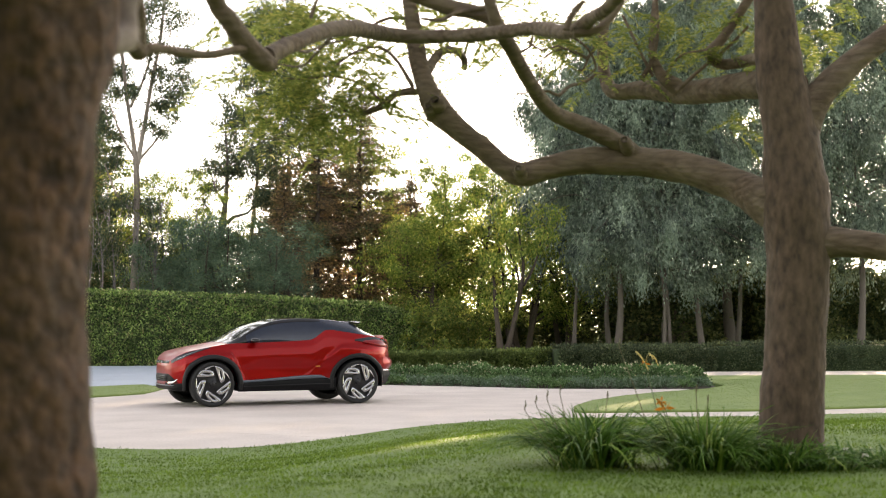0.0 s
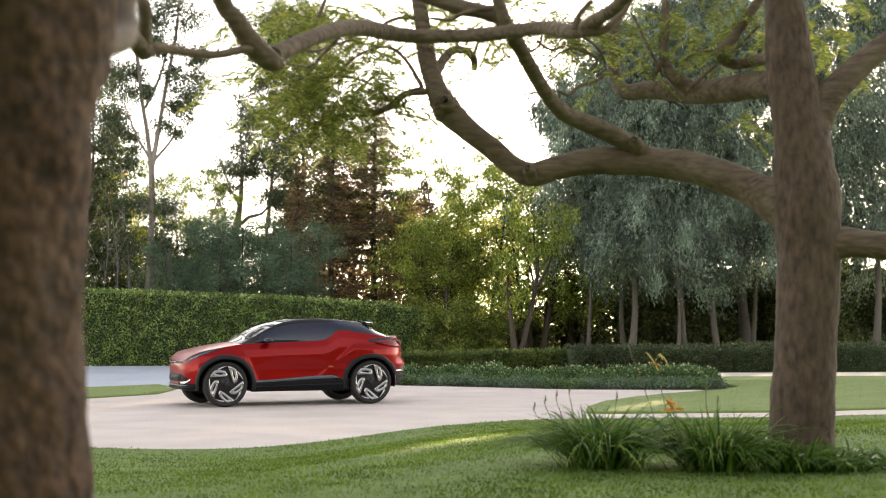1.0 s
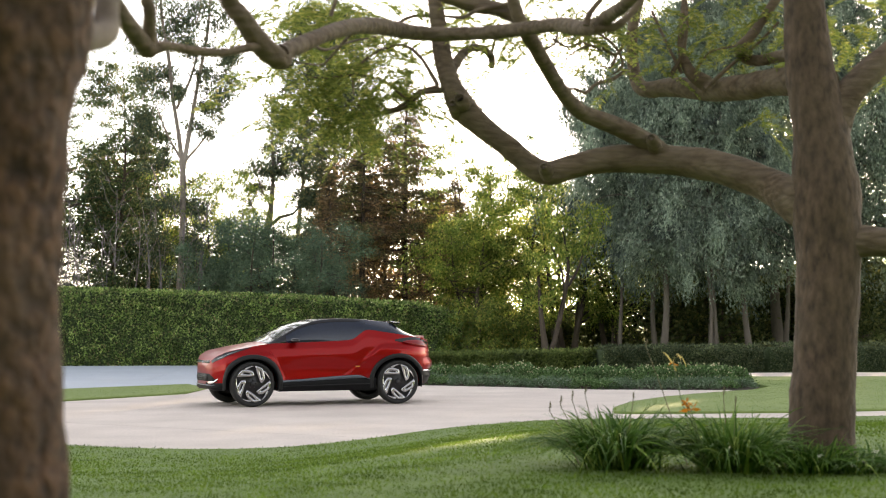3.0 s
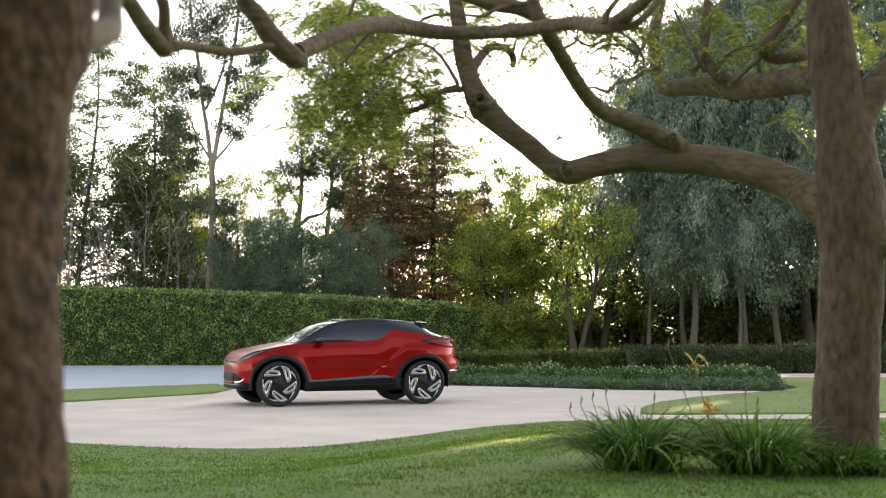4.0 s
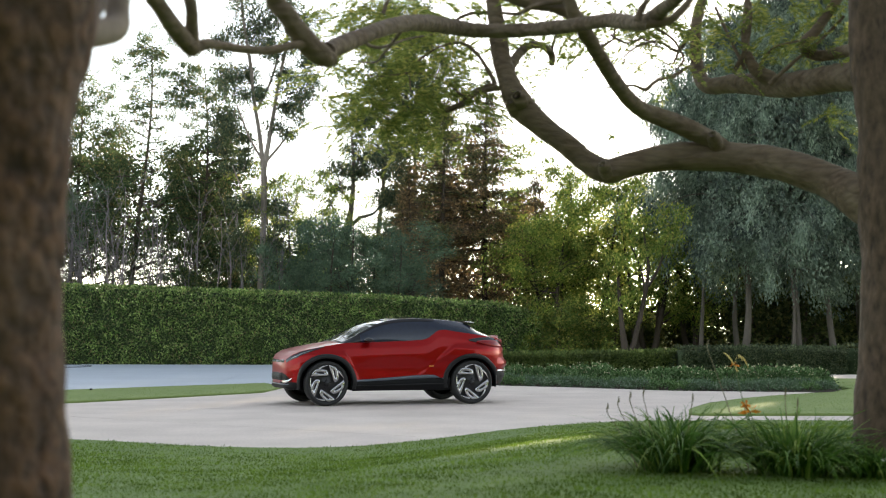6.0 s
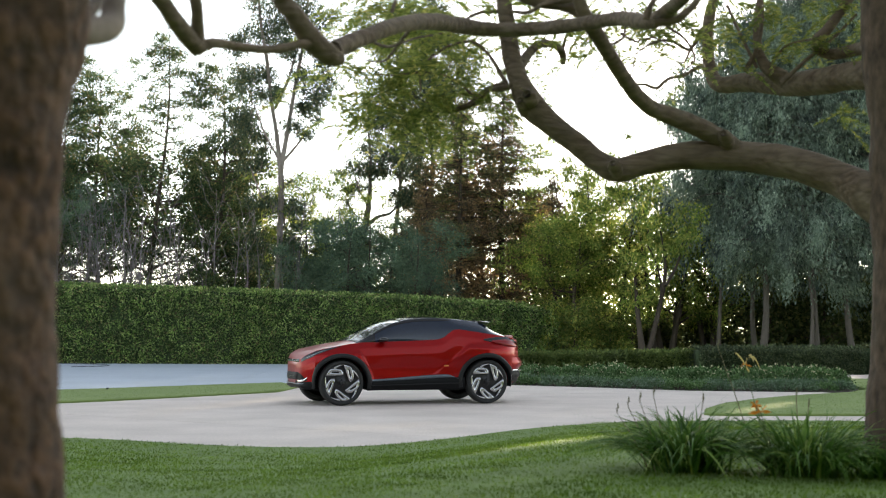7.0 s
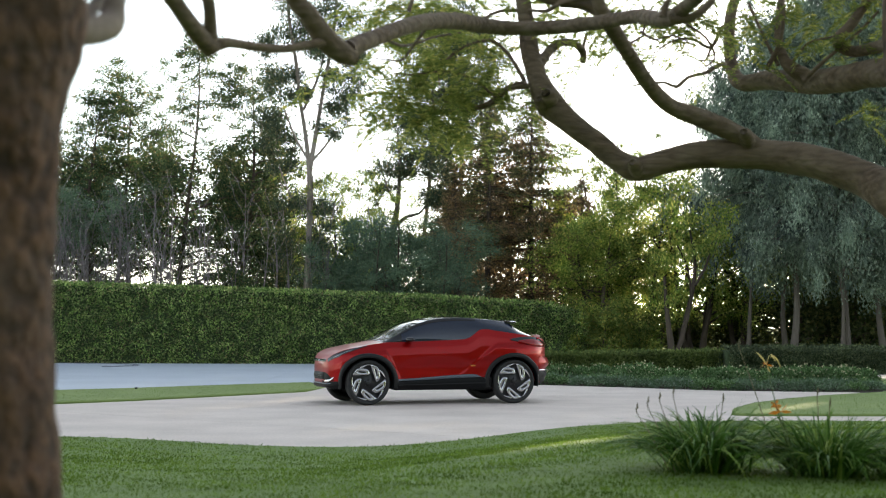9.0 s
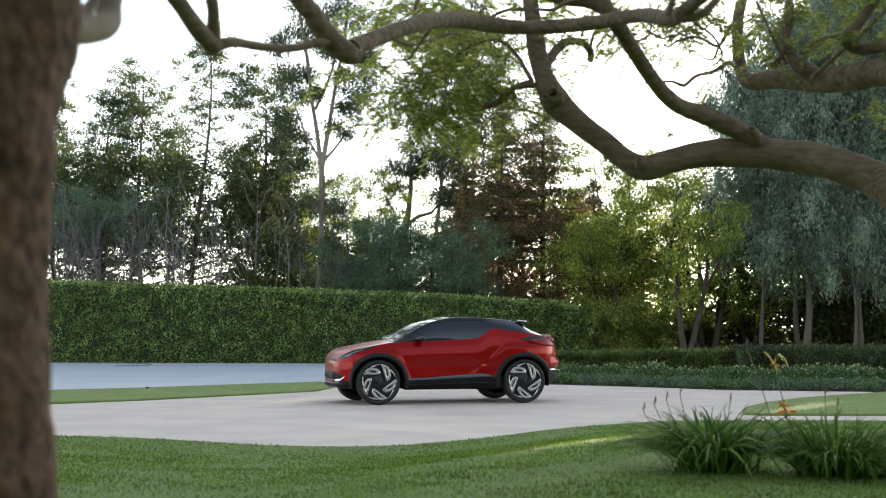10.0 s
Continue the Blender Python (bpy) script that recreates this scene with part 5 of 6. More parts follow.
def build_body():
    xs = np.r_[-2.13, -2.12, -2.105, np.arange(-2.085, 2.04, 0.025), 2.06, 2.08, 2.1, 2.11, 2.12]
    verts, faces = [], []
    for x in xs:
        half = car_section(x)
        ring = [(x, -y, z) for y, z in half] + [(x, y, z) for y, z in reversed(half[1:-1])]
        verts += ring
    k = len(ring)
    for i in range(len(xs) - 1):
        faces += [(i * k + j, i * k + (j + 1) % k, (i + 1) * k + (j + 1) % k, (i + 1) * k + j) for j in range(k)]
    for o, flip in ((0, False), (len(xs) - 1, True)):
        c = len(verts)
        verts.append(tuple(np.mean(verts[o * k:o * k + k], axis=0)))
        for j in range(k):
            a, b = o * k + j, o * k + (j + 1) % k
            faces.append((a, c, b) if not flip else (b, c, a))
    me = bpy.data.meshes.new("body")
    me.from_pydata(verts, [], faces)
    me.update()
    solid = new("body", me)
    cut = bmesh.new()
    for hx in (-HUB_X, HUB_R):
        for sy in (-1, 1):
            bmesh.ops.create_cone(cut, cap_ends=True, segments=64, radius1=0.425, radius2=0.425, depth=0.62,
                                  matrix=Matrix.Translation((hx, sy * 0.84, HUB_Z + 0.015)) @ Matrix.Diagonal((1.11, 1, 1, 1)) @ Matrix.Rotation(radians(90), 4, "X"))
    tool = part("wheel_cutter", cut, CLADDING)
    mod = solid.modifiers.new("wheels", "BOOLEAN")
    mod.operation, mod.solver, mod.object = "DIFFERENCE", "EXACT", tool
    done = bpy.data.meshes.new_from_object(solid.evaluated_get(bpy.context.evaluated_depsgraph_get()))
    bpy.data.objects.remove(solid), bpy.data.objects.remove(tool)
    done.materials.clear()
    done.materials.append(PAINT)
    done.materials.append(CLADDING)
    for p in done.polygons:
        c = p.center
        well = min(((c.x - hx) / 1.11) ** 2 + (c.z - HUB_Z - 0.015) ** 2 for hx in (-HUB_X, HUB_R)) < 0.424 ** 2
        p.material_index = 1 if (well and abs(c.y) < 0.95 and c.z < 0.85) or c.z < soft1(c.x, BOTTOM) + 0.05 else 0
        p.use_smooth = True
    done.set_sharp_from_angle(angle=radians(40))
    ob = new("body", done)
    ob.parent = car
    return ob


body = build_body()
tagged(body, "glossy red metallic body shell with muscular haunches")


def skin(name, outline_lo, outline_hi, x0, x1, material, out=0.007, nx=24, nz=5, sides=(-1, 1), label="", owner=None, thick=0.02):
    """A panel that follows the body's side between two height curves, on each side of the car."""
    made = []
    for sy in sides:
        verts, faces = [], []
        for i in range(nx + 1):
            x = x0 + (x1 - x0) * i / nx
            lo, hi = outline_lo(x), outline_hi(x)
            for j in range(nz + 1):
                z = lo + (hi - lo) * j / nz
                rim = min(i, nx - i, j, nz - j) == 0
                y = side_y(x, z) + (out * 0.3 if rim else out)
                verts.append((x, sy * y, z))
        w = nz + 1
        for i in range(nx):
            faces += [(i * w + j, i * w + j + 1, (i + 1) * w + j + 1, (i + 1) * w + j) if sy > 0 else (i * w + j, (i + 1) * w + j, (i + 1) * w + j + 1, i * w + j + 1) for j in range(nz)]
        made.append(mesh_from(name, verts, faces, material, owner or car, label=label))
    return made


def arch(hx, sy):
    """Dark cladding round a wheel opening, with a rolled edge."""
    verts, faces = [], []
    angles = np.linspace(radians(-14), radians(194), 49)
    prof = [(0.398, -0.10), (0.400, -0.02), (0.405, 0.010), (0.416, 0.022), (0.444, 0.024), (0.466, 0.020), (0.475, 0.010), (0.479, -0.02)]
    for a in angles:
        for r, o in prof:
            x, z = hx + 1.11 * r * math.cos(a), HUB_Z + 0.015 + r * math.sin(a)
            z = max(z, 0.245)
            y = max(side_y(x, max(z, 0.30)), 0.84 if abs(x) < 1.75 else 0.0) + o
            verts.append((x, sy * y, z))
    k = len(prof)
    for i in range(len(angles) - 1):
        faces += [(i * k + j, i * k + j + 1, (i + 1) * k + j + 1, (i + 1) * k + j) for j in range(k - 1)]
    return mesh_from("wheel_arch", verts, faces, ARCH_GREY, car, label="dark grey plastic wheel arch cladding")


for hx in (-HUB_X, HUB_R):
    for sy in (-1, 1):
        arch(hx, sy)

skin("sill", lambda x: 0.243, lambda x: 0.40 + 0.05 * float(ease((x + 0.9) / 1.7)), -0.87, 0.87, CLADDING, 0.018, label="dark lower sill cladding")
skin("sill_trim", lambda x: 0.395 + 0.055 * float(ease((x + 0.9) / 1.7)), lambda x: 0.43 + 0.075 * float(ease((x + 0.9) / 1.5)) - 0.10 * float(ease((x - 0.55) / 0.28)), -0.84, 0.78, SILL_BLUE, 0.026, label="slate satin trim strip along the sill")
skin("sill_ridge", lambda x: 0.318 + 0.02 * float(ease((x + 0.9) / 1.7)), lambda x: 0.338 + 0.03 * float(ease((x + 0.9) / 1.7)), -0.84, 0.80, ARCH_GREY, 0.026, nz=3, label="raised ridge along the sill")
skin("front_skirt", lambda x: 0.30, lambda x: 0.40 - 0.02 * (x + 2.2), -2.08, -1.76, CLADDING, 0.012, nx=12, label="dark lower front skirt")
skin("rear_skirt", lambda x: 0.36, lambda x: 0.56 - 0.08 * (x - 1.7), 1.72, 2.0, CLADDING, 0.012, nx=12, label="dark lower rear skirt")
heads = skin("headlight", lambda x: soft1(x, TOP_EDGE) - soft1(x, [(-2.06, 0.055), (-1.9, 0.072), (-1.7, 0.058), (-1.5, 0.032), (-1.33, 0.012)]), lambda x: soft1(x, TOP_EDGE) - 0.004, -2.06, -1.33, LAMP_CLEAR, 0.011, label="slim swept-back headlight with smoked lens")
for h, sy in zip(heads, (-1, 1)):
    skin("light_strip", lambda x: soft1(x, TOP_EDGE) - soft1(x, [(-2.0, 0.050), (-1.8, 0.048), (-1.55, 0.026)]), lambda x: soft1(x, TOP_EDGE) - soft1(x, [(-2.0, 0.034), (-1.8, 0.034), (-1.55, 0.018)]), -1.98, -1.55, ALLOY, 0.016, nx=12, nz=3, sides=(sy,), owner=h, label="bright strip inside the headlight")
skin("taillight_housing", lambda x: soft1(x, [(1.22, 1.075), (1.4, 1.045), (1.75, 0.985), (1.98, 0.965)]), lambda x: soft1(x, [(1.22, 1.10), (1.4, 1.128), (1.75, 1.122), (1.98, 1.03)]), 1.22, 1.98, GLOSS_BLACK, 0.018, label="black surround of the taillight")
skin("taillight", lambda x: soft1(x, [(1.36, 1.05), (1.5, 1.015), (1.75, 0.965), (1.96, 0.955)]), lambda x: soft1(x, [(1.36, 1.075), (1.5, 1.092), (1.75, 1.09), (1.96, 1.02)]), 1.36, 1.96, LAMP_RED, 0.034, label="boomerang-shaped red taillight")
skin("side_intake", lambda x: 0.405, lambda x: soft1(x, [(-2.11, 0.55), (-2.02, 0.47), (-1.94, 0.41)]), -2.11, -1.94, CLADDING, 0.010, nx=8, label="black corner intake of the front bumper")
skin("intake_blade", lambda x: soft1(x, [(-2.11, 0.375), (-2.02, 0.40), (-1.95, 0.46)]), lambda x: soft1(x, [(-2.11, 0.41), (-2.02, 0.435), (-1.95, 0.472)]), -2.11, -1.95, CHROME, 0.024, nx=8, nz=3, label="silver fang-like blade at the front corner")
skin("fender_blade", lambda x: 0.86 - (x + 1.0) * 1.75, lambda x: 0.905 - (x + 1.0) * 1.55, -1.02, -0.84, PAINT, 0.012, nx=10, nz=3)
skin("fuel_mark", lambda x: 0.635, lambda x: 0.66, 0.50, 0.58, plain("amber_lens", (0.45, 0.12, 0.02), 0.2), 0.012, nx=4, nz=2, label="small amber side marker")


def shell(name, rows, material, parent=None, label="", thick=0.0):
    """A smooth sheet through rows of equal length."""
    w = len(rows[0])
    verts = [p for r in rows for p in r]
    faces = [(i * w + j, i * w + j + 1, (i + 1) * w + j + 1, (i + 1) * w + j) for i in range(len(rows) - 1) for j in range(w - 1)]
    ob = mesh_from(name, verts, faces, material, parent or car, label=label)
    if thick:
        m = ob.modifiers.new("thickness", "SOLIDIFY")
        m.thickness = thick
    return ob


ROOF_MID = [(-1.04, 1.07), (-0.83, 1.155), (-0.62, 1.265), (-0.41, 1.365), (-0.1, 1.445), (0.21, 1.472), (0.42, 1.474), (0.74, 1.458), (1.07, 1.43), (1.32, 1.385), (1.42, 1.34), (1.6, 1.265), (1.8, 1.185), (1.9, 1.125)]
ROOF_HALF = [(-1.04, 0.72), (-0.62, 0.655), (-0.1, 0.61), (0.4, 0.60), (0.9, 0.585), (1.32, 0.55), (1.6, 0.56), (1.9, 0.60)]


def cabin_point(x, u):
    """u from 0 at the belt to 1 at the roof's edge, and on to 2 at the middle."""
    belt, wide = soft1(x, TOP_EDGE) - 0.02, side_y(x, soft1(x, TOP_EDGE)) - 0.035
    top, rw = soft1(x, ROOF_MID), soft1(x, ROOF_HALF)
    edge = max(top - 0.024 - 0.05 * float(ease((x - 1.25) / 0.25)), belt + 0.01)
    if u <= 1:
        return (x, wide + (rw - wide) * u + 0.03 * math.sin(math.pi * u), belt + (edge - belt) * u)
    v = u - 1
    return (x, rw * (1 - v), edge + (top - edge) * math.sin(v * math.pi / 2))


def cabin_sheet(name, xs, us, material, label="", sides=(-1, 1), lift=0.0):
    for sy in sides:
        rows = []
        for x in xs:
            r = []
            for u in us:
                px, py, pz = cabin_point(x, u)
                r.append((px, sy * (py + lift * (u < 1)), pz + lift * (u >= 1)))
            rows.append(r if sy < 0 else r[::-1])
        shell(name, rows, material, label=label)


def cabin_top(name, xs, material, label="", u0=1.0, lift=0.0, thick=0.0):
    us = np.linspace(u0, 2, 10)
    rows = []
    for x in xs:
        half = [cabin_point(x, u) for u in us]
        rows.append([(a, -b, c + lift) for a, b, c in half] + [(a, b, c + lift) for a, b, c in reversed(half[:-1])])
    shell(name, rows, material, label=label, thick=thick)


cabin_top("windscreen", np.linspace(-1.04, -0.16, 20), SCREEN, "raked dark tinted windscreen")
cabin_top("roof", np.linspace(-0.18, 1.34, 30), GLOSS_BLACK, "gloss black floating roof", u0=0.93, lift=0.004)
cabin_top("rear_window", np.linspace(1.3, 1.9, 14), TINT, "steep dark rear window")
cabin_sheet("pillar", np.linspace(-1.04, -0.70, 10), np.linspace(0, 1, 8), GLOSS_BLACK, "black front pillar")
cabin_sheet("side_window", np.linspace(-0.70, 0.64, 28), np.linspace(0, 0.9, 8), TINT, "dark tinted side window")
cabin_sheet("window_frame", np.linspace(-0.72, 0.66, 26), np.linspace(0.88, 1.02, 4), GLOSS_BLACK, lift=0.006)
cabin_sheet("rear_pillar", np.linspace(0.63, 1.9, 24), np.linspace(0, 1, 8), TINT, "black rear pillar", lift=0.003)


def blade(name, outline, z, thick, material, label="", tilt=0.0):
    """A thin winglet across the car: outline gives (x front, x rear) at each y."""
    bm = bmesh.new()
    rings = []
    for y, xf, xr, dz in outline:
        rings.append([bm.verts.new((xx, y, z + dz + tilt * (xx - xf) + o)) for xx, o in ((xf, 0), (xr, thick * 0.3), (xr, -thick * 0.3), (xf + 0.02, -thick))])
    for a, b in zip(rings, rings[1:]):
        for j in range(4):
            bm.faces.new((a[j], a[(j + 1) % 4], b[(j + 1) % 4], b[j]))
    bm.faces.new(rings[0]), bm.faces.new(list(reversed(rings[-1])))
    bmesh.ops.recalc_face_normals(bm, faces=bm.faces)
    return part(name, bm, material, car, label)


blade("roof_spoiler", [(y, 1.22, 1.50 - 0.10 * abs(y / 0.6) ** 3, -0.03 * abs(y / 0.6) ** 2) for y in np.linspace(-0.6, 0.6, 13)], 1.418, 0.03, GLOSS_BLACK, "black roof spoiler over the rear window", -0.07)
blade("spoiler_edge", [(y, 1.30, 1.515 - 0.10 * abs(y / 0.6) ** 3, -0.03 * abs(y / 0.6) ** 2) for y in np.linspace(-0.6, 0.6, 13)], 1.424, 0.012, plain("silver_edge", (0.5, 0.5, 0.5), 0.25, 0.8), "silver edge on the roof spoiler", -0.07)
blade("tail_lip", [(y, 1.76, 2.0 - 0.2 * abs(y / 0.72) ** 2, -0.02 * abs(y / 0.72) ** 2) for y in np.linspace(-0.72, 0.72, 13)], 1.135, 0.028, PAINT, "ducktail lip above the taillights", 0.10)


def wrap(name, x_end, y0, y1, z0, z1, material, out, label="", n=20, nz=3):
    """A strip round the nose (x_end < 0) or the tail, following its plan."""
    sgn = -1 if x_end < 0 else 1
    xs = np.linspace(1.55, 2.13 if sgn < 0 else 2.12, 60)
    rows = []
    for i in range(n + 1):
        y = y0 + (y1 - y0) * i / n
        row = []
        for j in range(nz + 1):
            z = z0 + (z1 - z0) * j / nz
            best = xs[0]
            for x in xs:
                if soft1(sgn * x, TOP_EDGE) > z - 0.005 and soft1(sgn * x, BOTTOM) < z + 0.005 and side_y(sgn * x, z) >= abs(y) - 0.002:
                    best = x
            row.append((sgn * (best + out * (0.2 if min(i, n - i, j, nz - j) == 0 else 1)), y, z))
        rows.append(row if sgn > 0 else row[::-1])
    return shell(name, rows, material, label=label)


wrap("grille", -2.2, -0.40, 0.40, 0.42, 0.545, CLADDING, 0.034, "wide black lower grille")
wrap("upper_grille", -2.2, -0.46, 0.46, 0.715, 0.765, GLOSS_BLACK, 0.030, "thin black grille slot between the headlights")
wrap("badge", -2.2, -0.06, 0.06, 0.715, 0.76, SILL_BLUE, 0.04, "plain bright nose badge", 6)
wrap("front_splitter", -2.2, -0.62, 0.62, 0.345, 0.365, SILL_BLUE, 0.05, "silver lip under the front bumper")
for z in (0.445, 0.475, 0.505):
    wrap("grille_bar", -2.2, -0.36, 0.36, z, z + 0.012, GLOSS_BLACK, 0.048, nz=2)
wrap("front_diffuser", -2.2, -0.70, 0.70, 0.285, 0.345, CLADDING, 0.03, "dark air dam under the nose")
wrap("rear_bumper", 2.2, -0.74, 0.74, 0.58, 0.78, PAINT, 0.06, "red rear bumper bulge")
wrap("bumper_trim", 2.2, -0.72, 0.72, 0.545, 0.58, CHROME, 0.055, "bright strip along the rear bumper")
wrap("rear_diffuser", 2.2, -0.68, 0.68, 0.42, 0.54, CLADDING, 0.03, "dark rear diffuser")
for sy in (-1, 1):
    bm = bmesh.new()
    bmesh.ops.create_uvsphere(bm, u_segments=16, v_segments=10, radius=1.0)
    for v in bm.verts:
        c = v.co
        v.co = Vector((-0.60 + 0.075 * c.x + 0.03 * abs(c.y), sy * (0.90 + 0.085 * c.y), 1.085 + (0.05 if c.z > 0 else 0.032) * c.z))
    mirror_ob = part("mirror", bm, GLOSS_BLACK, car, "black door mirror", True)
    bm = bmesh.new()
    bmesh.ops.create_cube(bm, size=1.0, matrix=Matrix.Translation((-0.60, sy * 0.82, 1.06)) @ Matrix.Diagonal((0.07, 0.14, 0.018, 1)))
    part("mirror_stalk", bm, GLOSS_BLACK, mirror_ob)


def lathe(store, prof, seg, sy):
    """Spins rows of (radius, y) round the wheel's axle."""
    verts, faces = store
    o, k = len(verts), len(prof)
    for i in range(seg):
        a = 2 * math.pi * i / seg
        verts += [(r * math.cos(a), y, r * math.sin(a)) for r, y in prof]
    for i in range(seg):
        n = (i + 1) % seg
        faces += [(o + i * k + j, o + n * k + j, o + n * k + j + 1, o + i * k + j + 1) for j in range(k - 1)]


SPOKE_RIM = [(0.10, 0.99), (0.33, 0.94), (0.53, 0.84), (0.62, 0.56), (0.66, 0.27), (0.57, 0.12), (0.42, 0.06), (0.30, 0.34), (0.20, 0.66)]
SPOKE_SLOT = [(0.36, 0.72), (0.395, 0.70), (0.43, 0.665), (0.47, 0.50), (0.495, 0.36), (0.465, 0.315), (0.435, 0.33), (0.40, 0.46), (0.37, 0.60)]


def spoke_loop(a0, inner=False):
    """Outline of one polished loop of the rim: a slanted pointed bar that runs from the rim in towards the hub, round a dark slot."""
    p = np.array(SPOKE_SLOT if inner else SPOKE_RIM) * 0.316
    p = np.vstack([p[-1:], p, p[:2]])
    out = []
    for i in range(1, len(p) - 2):
        for u in (0.0, 0.34, 0.67):
            q = 0.5 * (2 * p[i] + (p[i + 1] - p[i - 1]) * u + (2 * p[i - 1] - 5 * p[i] + 4 * p[i + 1] - p[i + 2]) * u * u + (3 * p[i] - p[i - 1] - 3 * p[i + 1] + p[i + 2]) * u ** 3)
            out.append((q[0] * math.cos(a0) - q[1] * math.sin(a0), q[0] * math.sin(a0) + q[1] * math.cos(a0)))
    return out


def build_wheel():
    wheel = thing("wheel", "", "")
    store = ([], [])
    lathe(store, [(0.306, -0.085), (0.318, -0.110), (0.338, -0.120), (0.355, -0.114), (0.367, -0.095), (0.374, -0.06), (0.375, 0.0), (0.374, 0.06), (0.367, 0.095), (0.345, 0.117), (0.285, 0.112), (0.27, 0.085)], 64, -1)
    mesh_from("tyre", *store, RUBBER, wheel, label="black low-profile tyre")
    store = ([], [])
    lathe(store, [(0.0, -0.06), (0.04, -0.062), (0.06, -0.05), (0.20, -0.035), (0.288, -0.05), (0.302, -0.09), (0.315, -0.104), (0.318, -0.09), (0.30, -0.06), (0.28, 0.08)], 64, -1)
    rim = mesh_from("rim", *store, ALLOY_DARK, wheel, label="dark alloy wheel rim")
    for k in range(5):
        a0 = radians(72 * k)
        outer, inner = spoke_loop(a0), spoke_loop(a0, True)
        verts, faces = [], []
        n = len(outer)
        for ring, y in ((outer, -0.045), (outer, -0.096), ([(x * 0.5 + p * 0.5, z * 0.5 + q * 0.5) for (x, z), (p, q) in zip(outer, inner)], -0.106), (inner, -0.098), (inner, -0.05)):
            verts += [(x, y, z) for x, z in ring]
        for r in range(4):
            faces += [(r * n + j, r * n + (j + 1) % n, (r + 1) * n + (j + 1) % n, (r + 1) * n + j) for j in range(n)]
        mesh_from("spoke", verts, faces, ALLOY, wheel, label="polished silver spoke loop")
        verts, faces = [], []
        for u in np.linspace(0, 1, 9):
            a = a0 + radians(48 - 34 * u)
            lo, hi = 0.300 - 0.042 * (1 - u) ** 0.7, 0.304
            verts += [(r * math.cos(a), y, r * math.sin(a)) for r, y in ((lo, -0.05), (lo, -0.094), (0.5 * (lo + hi), -0.103), (hi, -0.098), (hi, -0.05))]
        for i in range(8):
            faces += [(i * 5 + j, i * 5 + j + 1, i * 5 + j + 6, i * 5 + j + 5) for j in range(4)]
        faces += [(4, 3, 2, 1, 0), (40, 41, 42, 43, 44)]
        mesh_from("rim_wedge", verts, faces, ALLOY, wheel, label="polished silver wedge along the rim")
    store = ([], [])
    lathe(store, [(0.0, -0.085), (0.03, -0.085), (0.042, -0.078), (0.046, -0.05)], 32, -1)
    mesh_from("hub_cap", *store, ALLOY_DARK, wheel)
    for k in range(5):
        a = radians(13 + 72 * k)
        bm = bmesh.new()
        bmesh.ops.create_cone(bm, cap_ends=True, segments=6, radius1=0.011, radius2=0.009, depth=0.02, matrix=Matrix.Translation((0.062 * math.cos(a), -0.066, 0.062 * math.sin(a))) @ Matrix.Rotation(radians(90), 4, "X"))
        part("lug_nut", bm, ALLOY_DARK, rim)
    store = ([], [])
    lathe(store, [(0.309, -0.095), (0.314, -0.109), (0.320, -0.107), (0.323, -0.095)], 64, -1)
    mesh_from("rim_edge", *store, ALLOY_DARK, wheel, label="dark rim flange")
    return wheel


wheel_a = build_wheel()
for k, (hx, sy, spin) in enumerate(((-HUB_X, -1, 0), (HUB_R, -1, 2), (-HUB_X, 1, 25), (HUB_R, 1, 60))):
    m = pose(hx, sy * 0.80, HUB_Z + 0.003, 0, 0, 0 if sy < 0 else 180) @ Matrix.Rotation(radians(spin), 4, "Y")
    w = wheel_a if k == 0 else copy_thing(wheel_a, m)
    w.parent = car
    w.matrix_parent_inverse = Matrix.Identity(4)
    w.matrix_basis = m
    for key in ("category",):
        if key in w:
            del w[key]
bm = bmesh.new()
bmesh.ops.create_cube(bm, size=1.0, matrix=Matrix.Translation((0, 0, 0.335)) @ Matrix.Diagonal((2.9, 1.30, 0.12, 1)))
part("underbody", bm, CLADDING, car, "dark flat underbody")

# the nose is short: overhang ahead of the front arches drawn in
for ob in list(car.children_recursive):
    if ob.type == "MESH" and not ob.parent.name.startswith(("wheel", "rim")):
        for v in ob.data.vertices:
            if v.co.x < -1.75:
                v.co.x = -1.75 + (v.co.x + 1.75) * 0.62


# ---- daylilies at the foot of the tree ----
LILY_LEAF = foliage("daylily_leaves", [(0.0, (0.038, 0.095, 0.018)), (0.5, (0.078, 0.178, 0.032)), (0.85, (0.145, 0.265, 0.052)), (1.0, (0.28, 0.37, 0.09))], 0.4, 0.5)
STALK = plain("green_stalk", (0.09, 0.13, 0.04), 0.6)
ORANGE = foliage("orange_petals", [(0.0, (0.55, 0.16, 0.02)), (1.0, (0.70, 0.26, 0.03))], 0.4)
YELLOW = foliage("faded_yellow_petals", [(0.0, (0.55, 0.42, 0.14)), (1.0, (0.66, 0.56, 0.25))], 0.4)


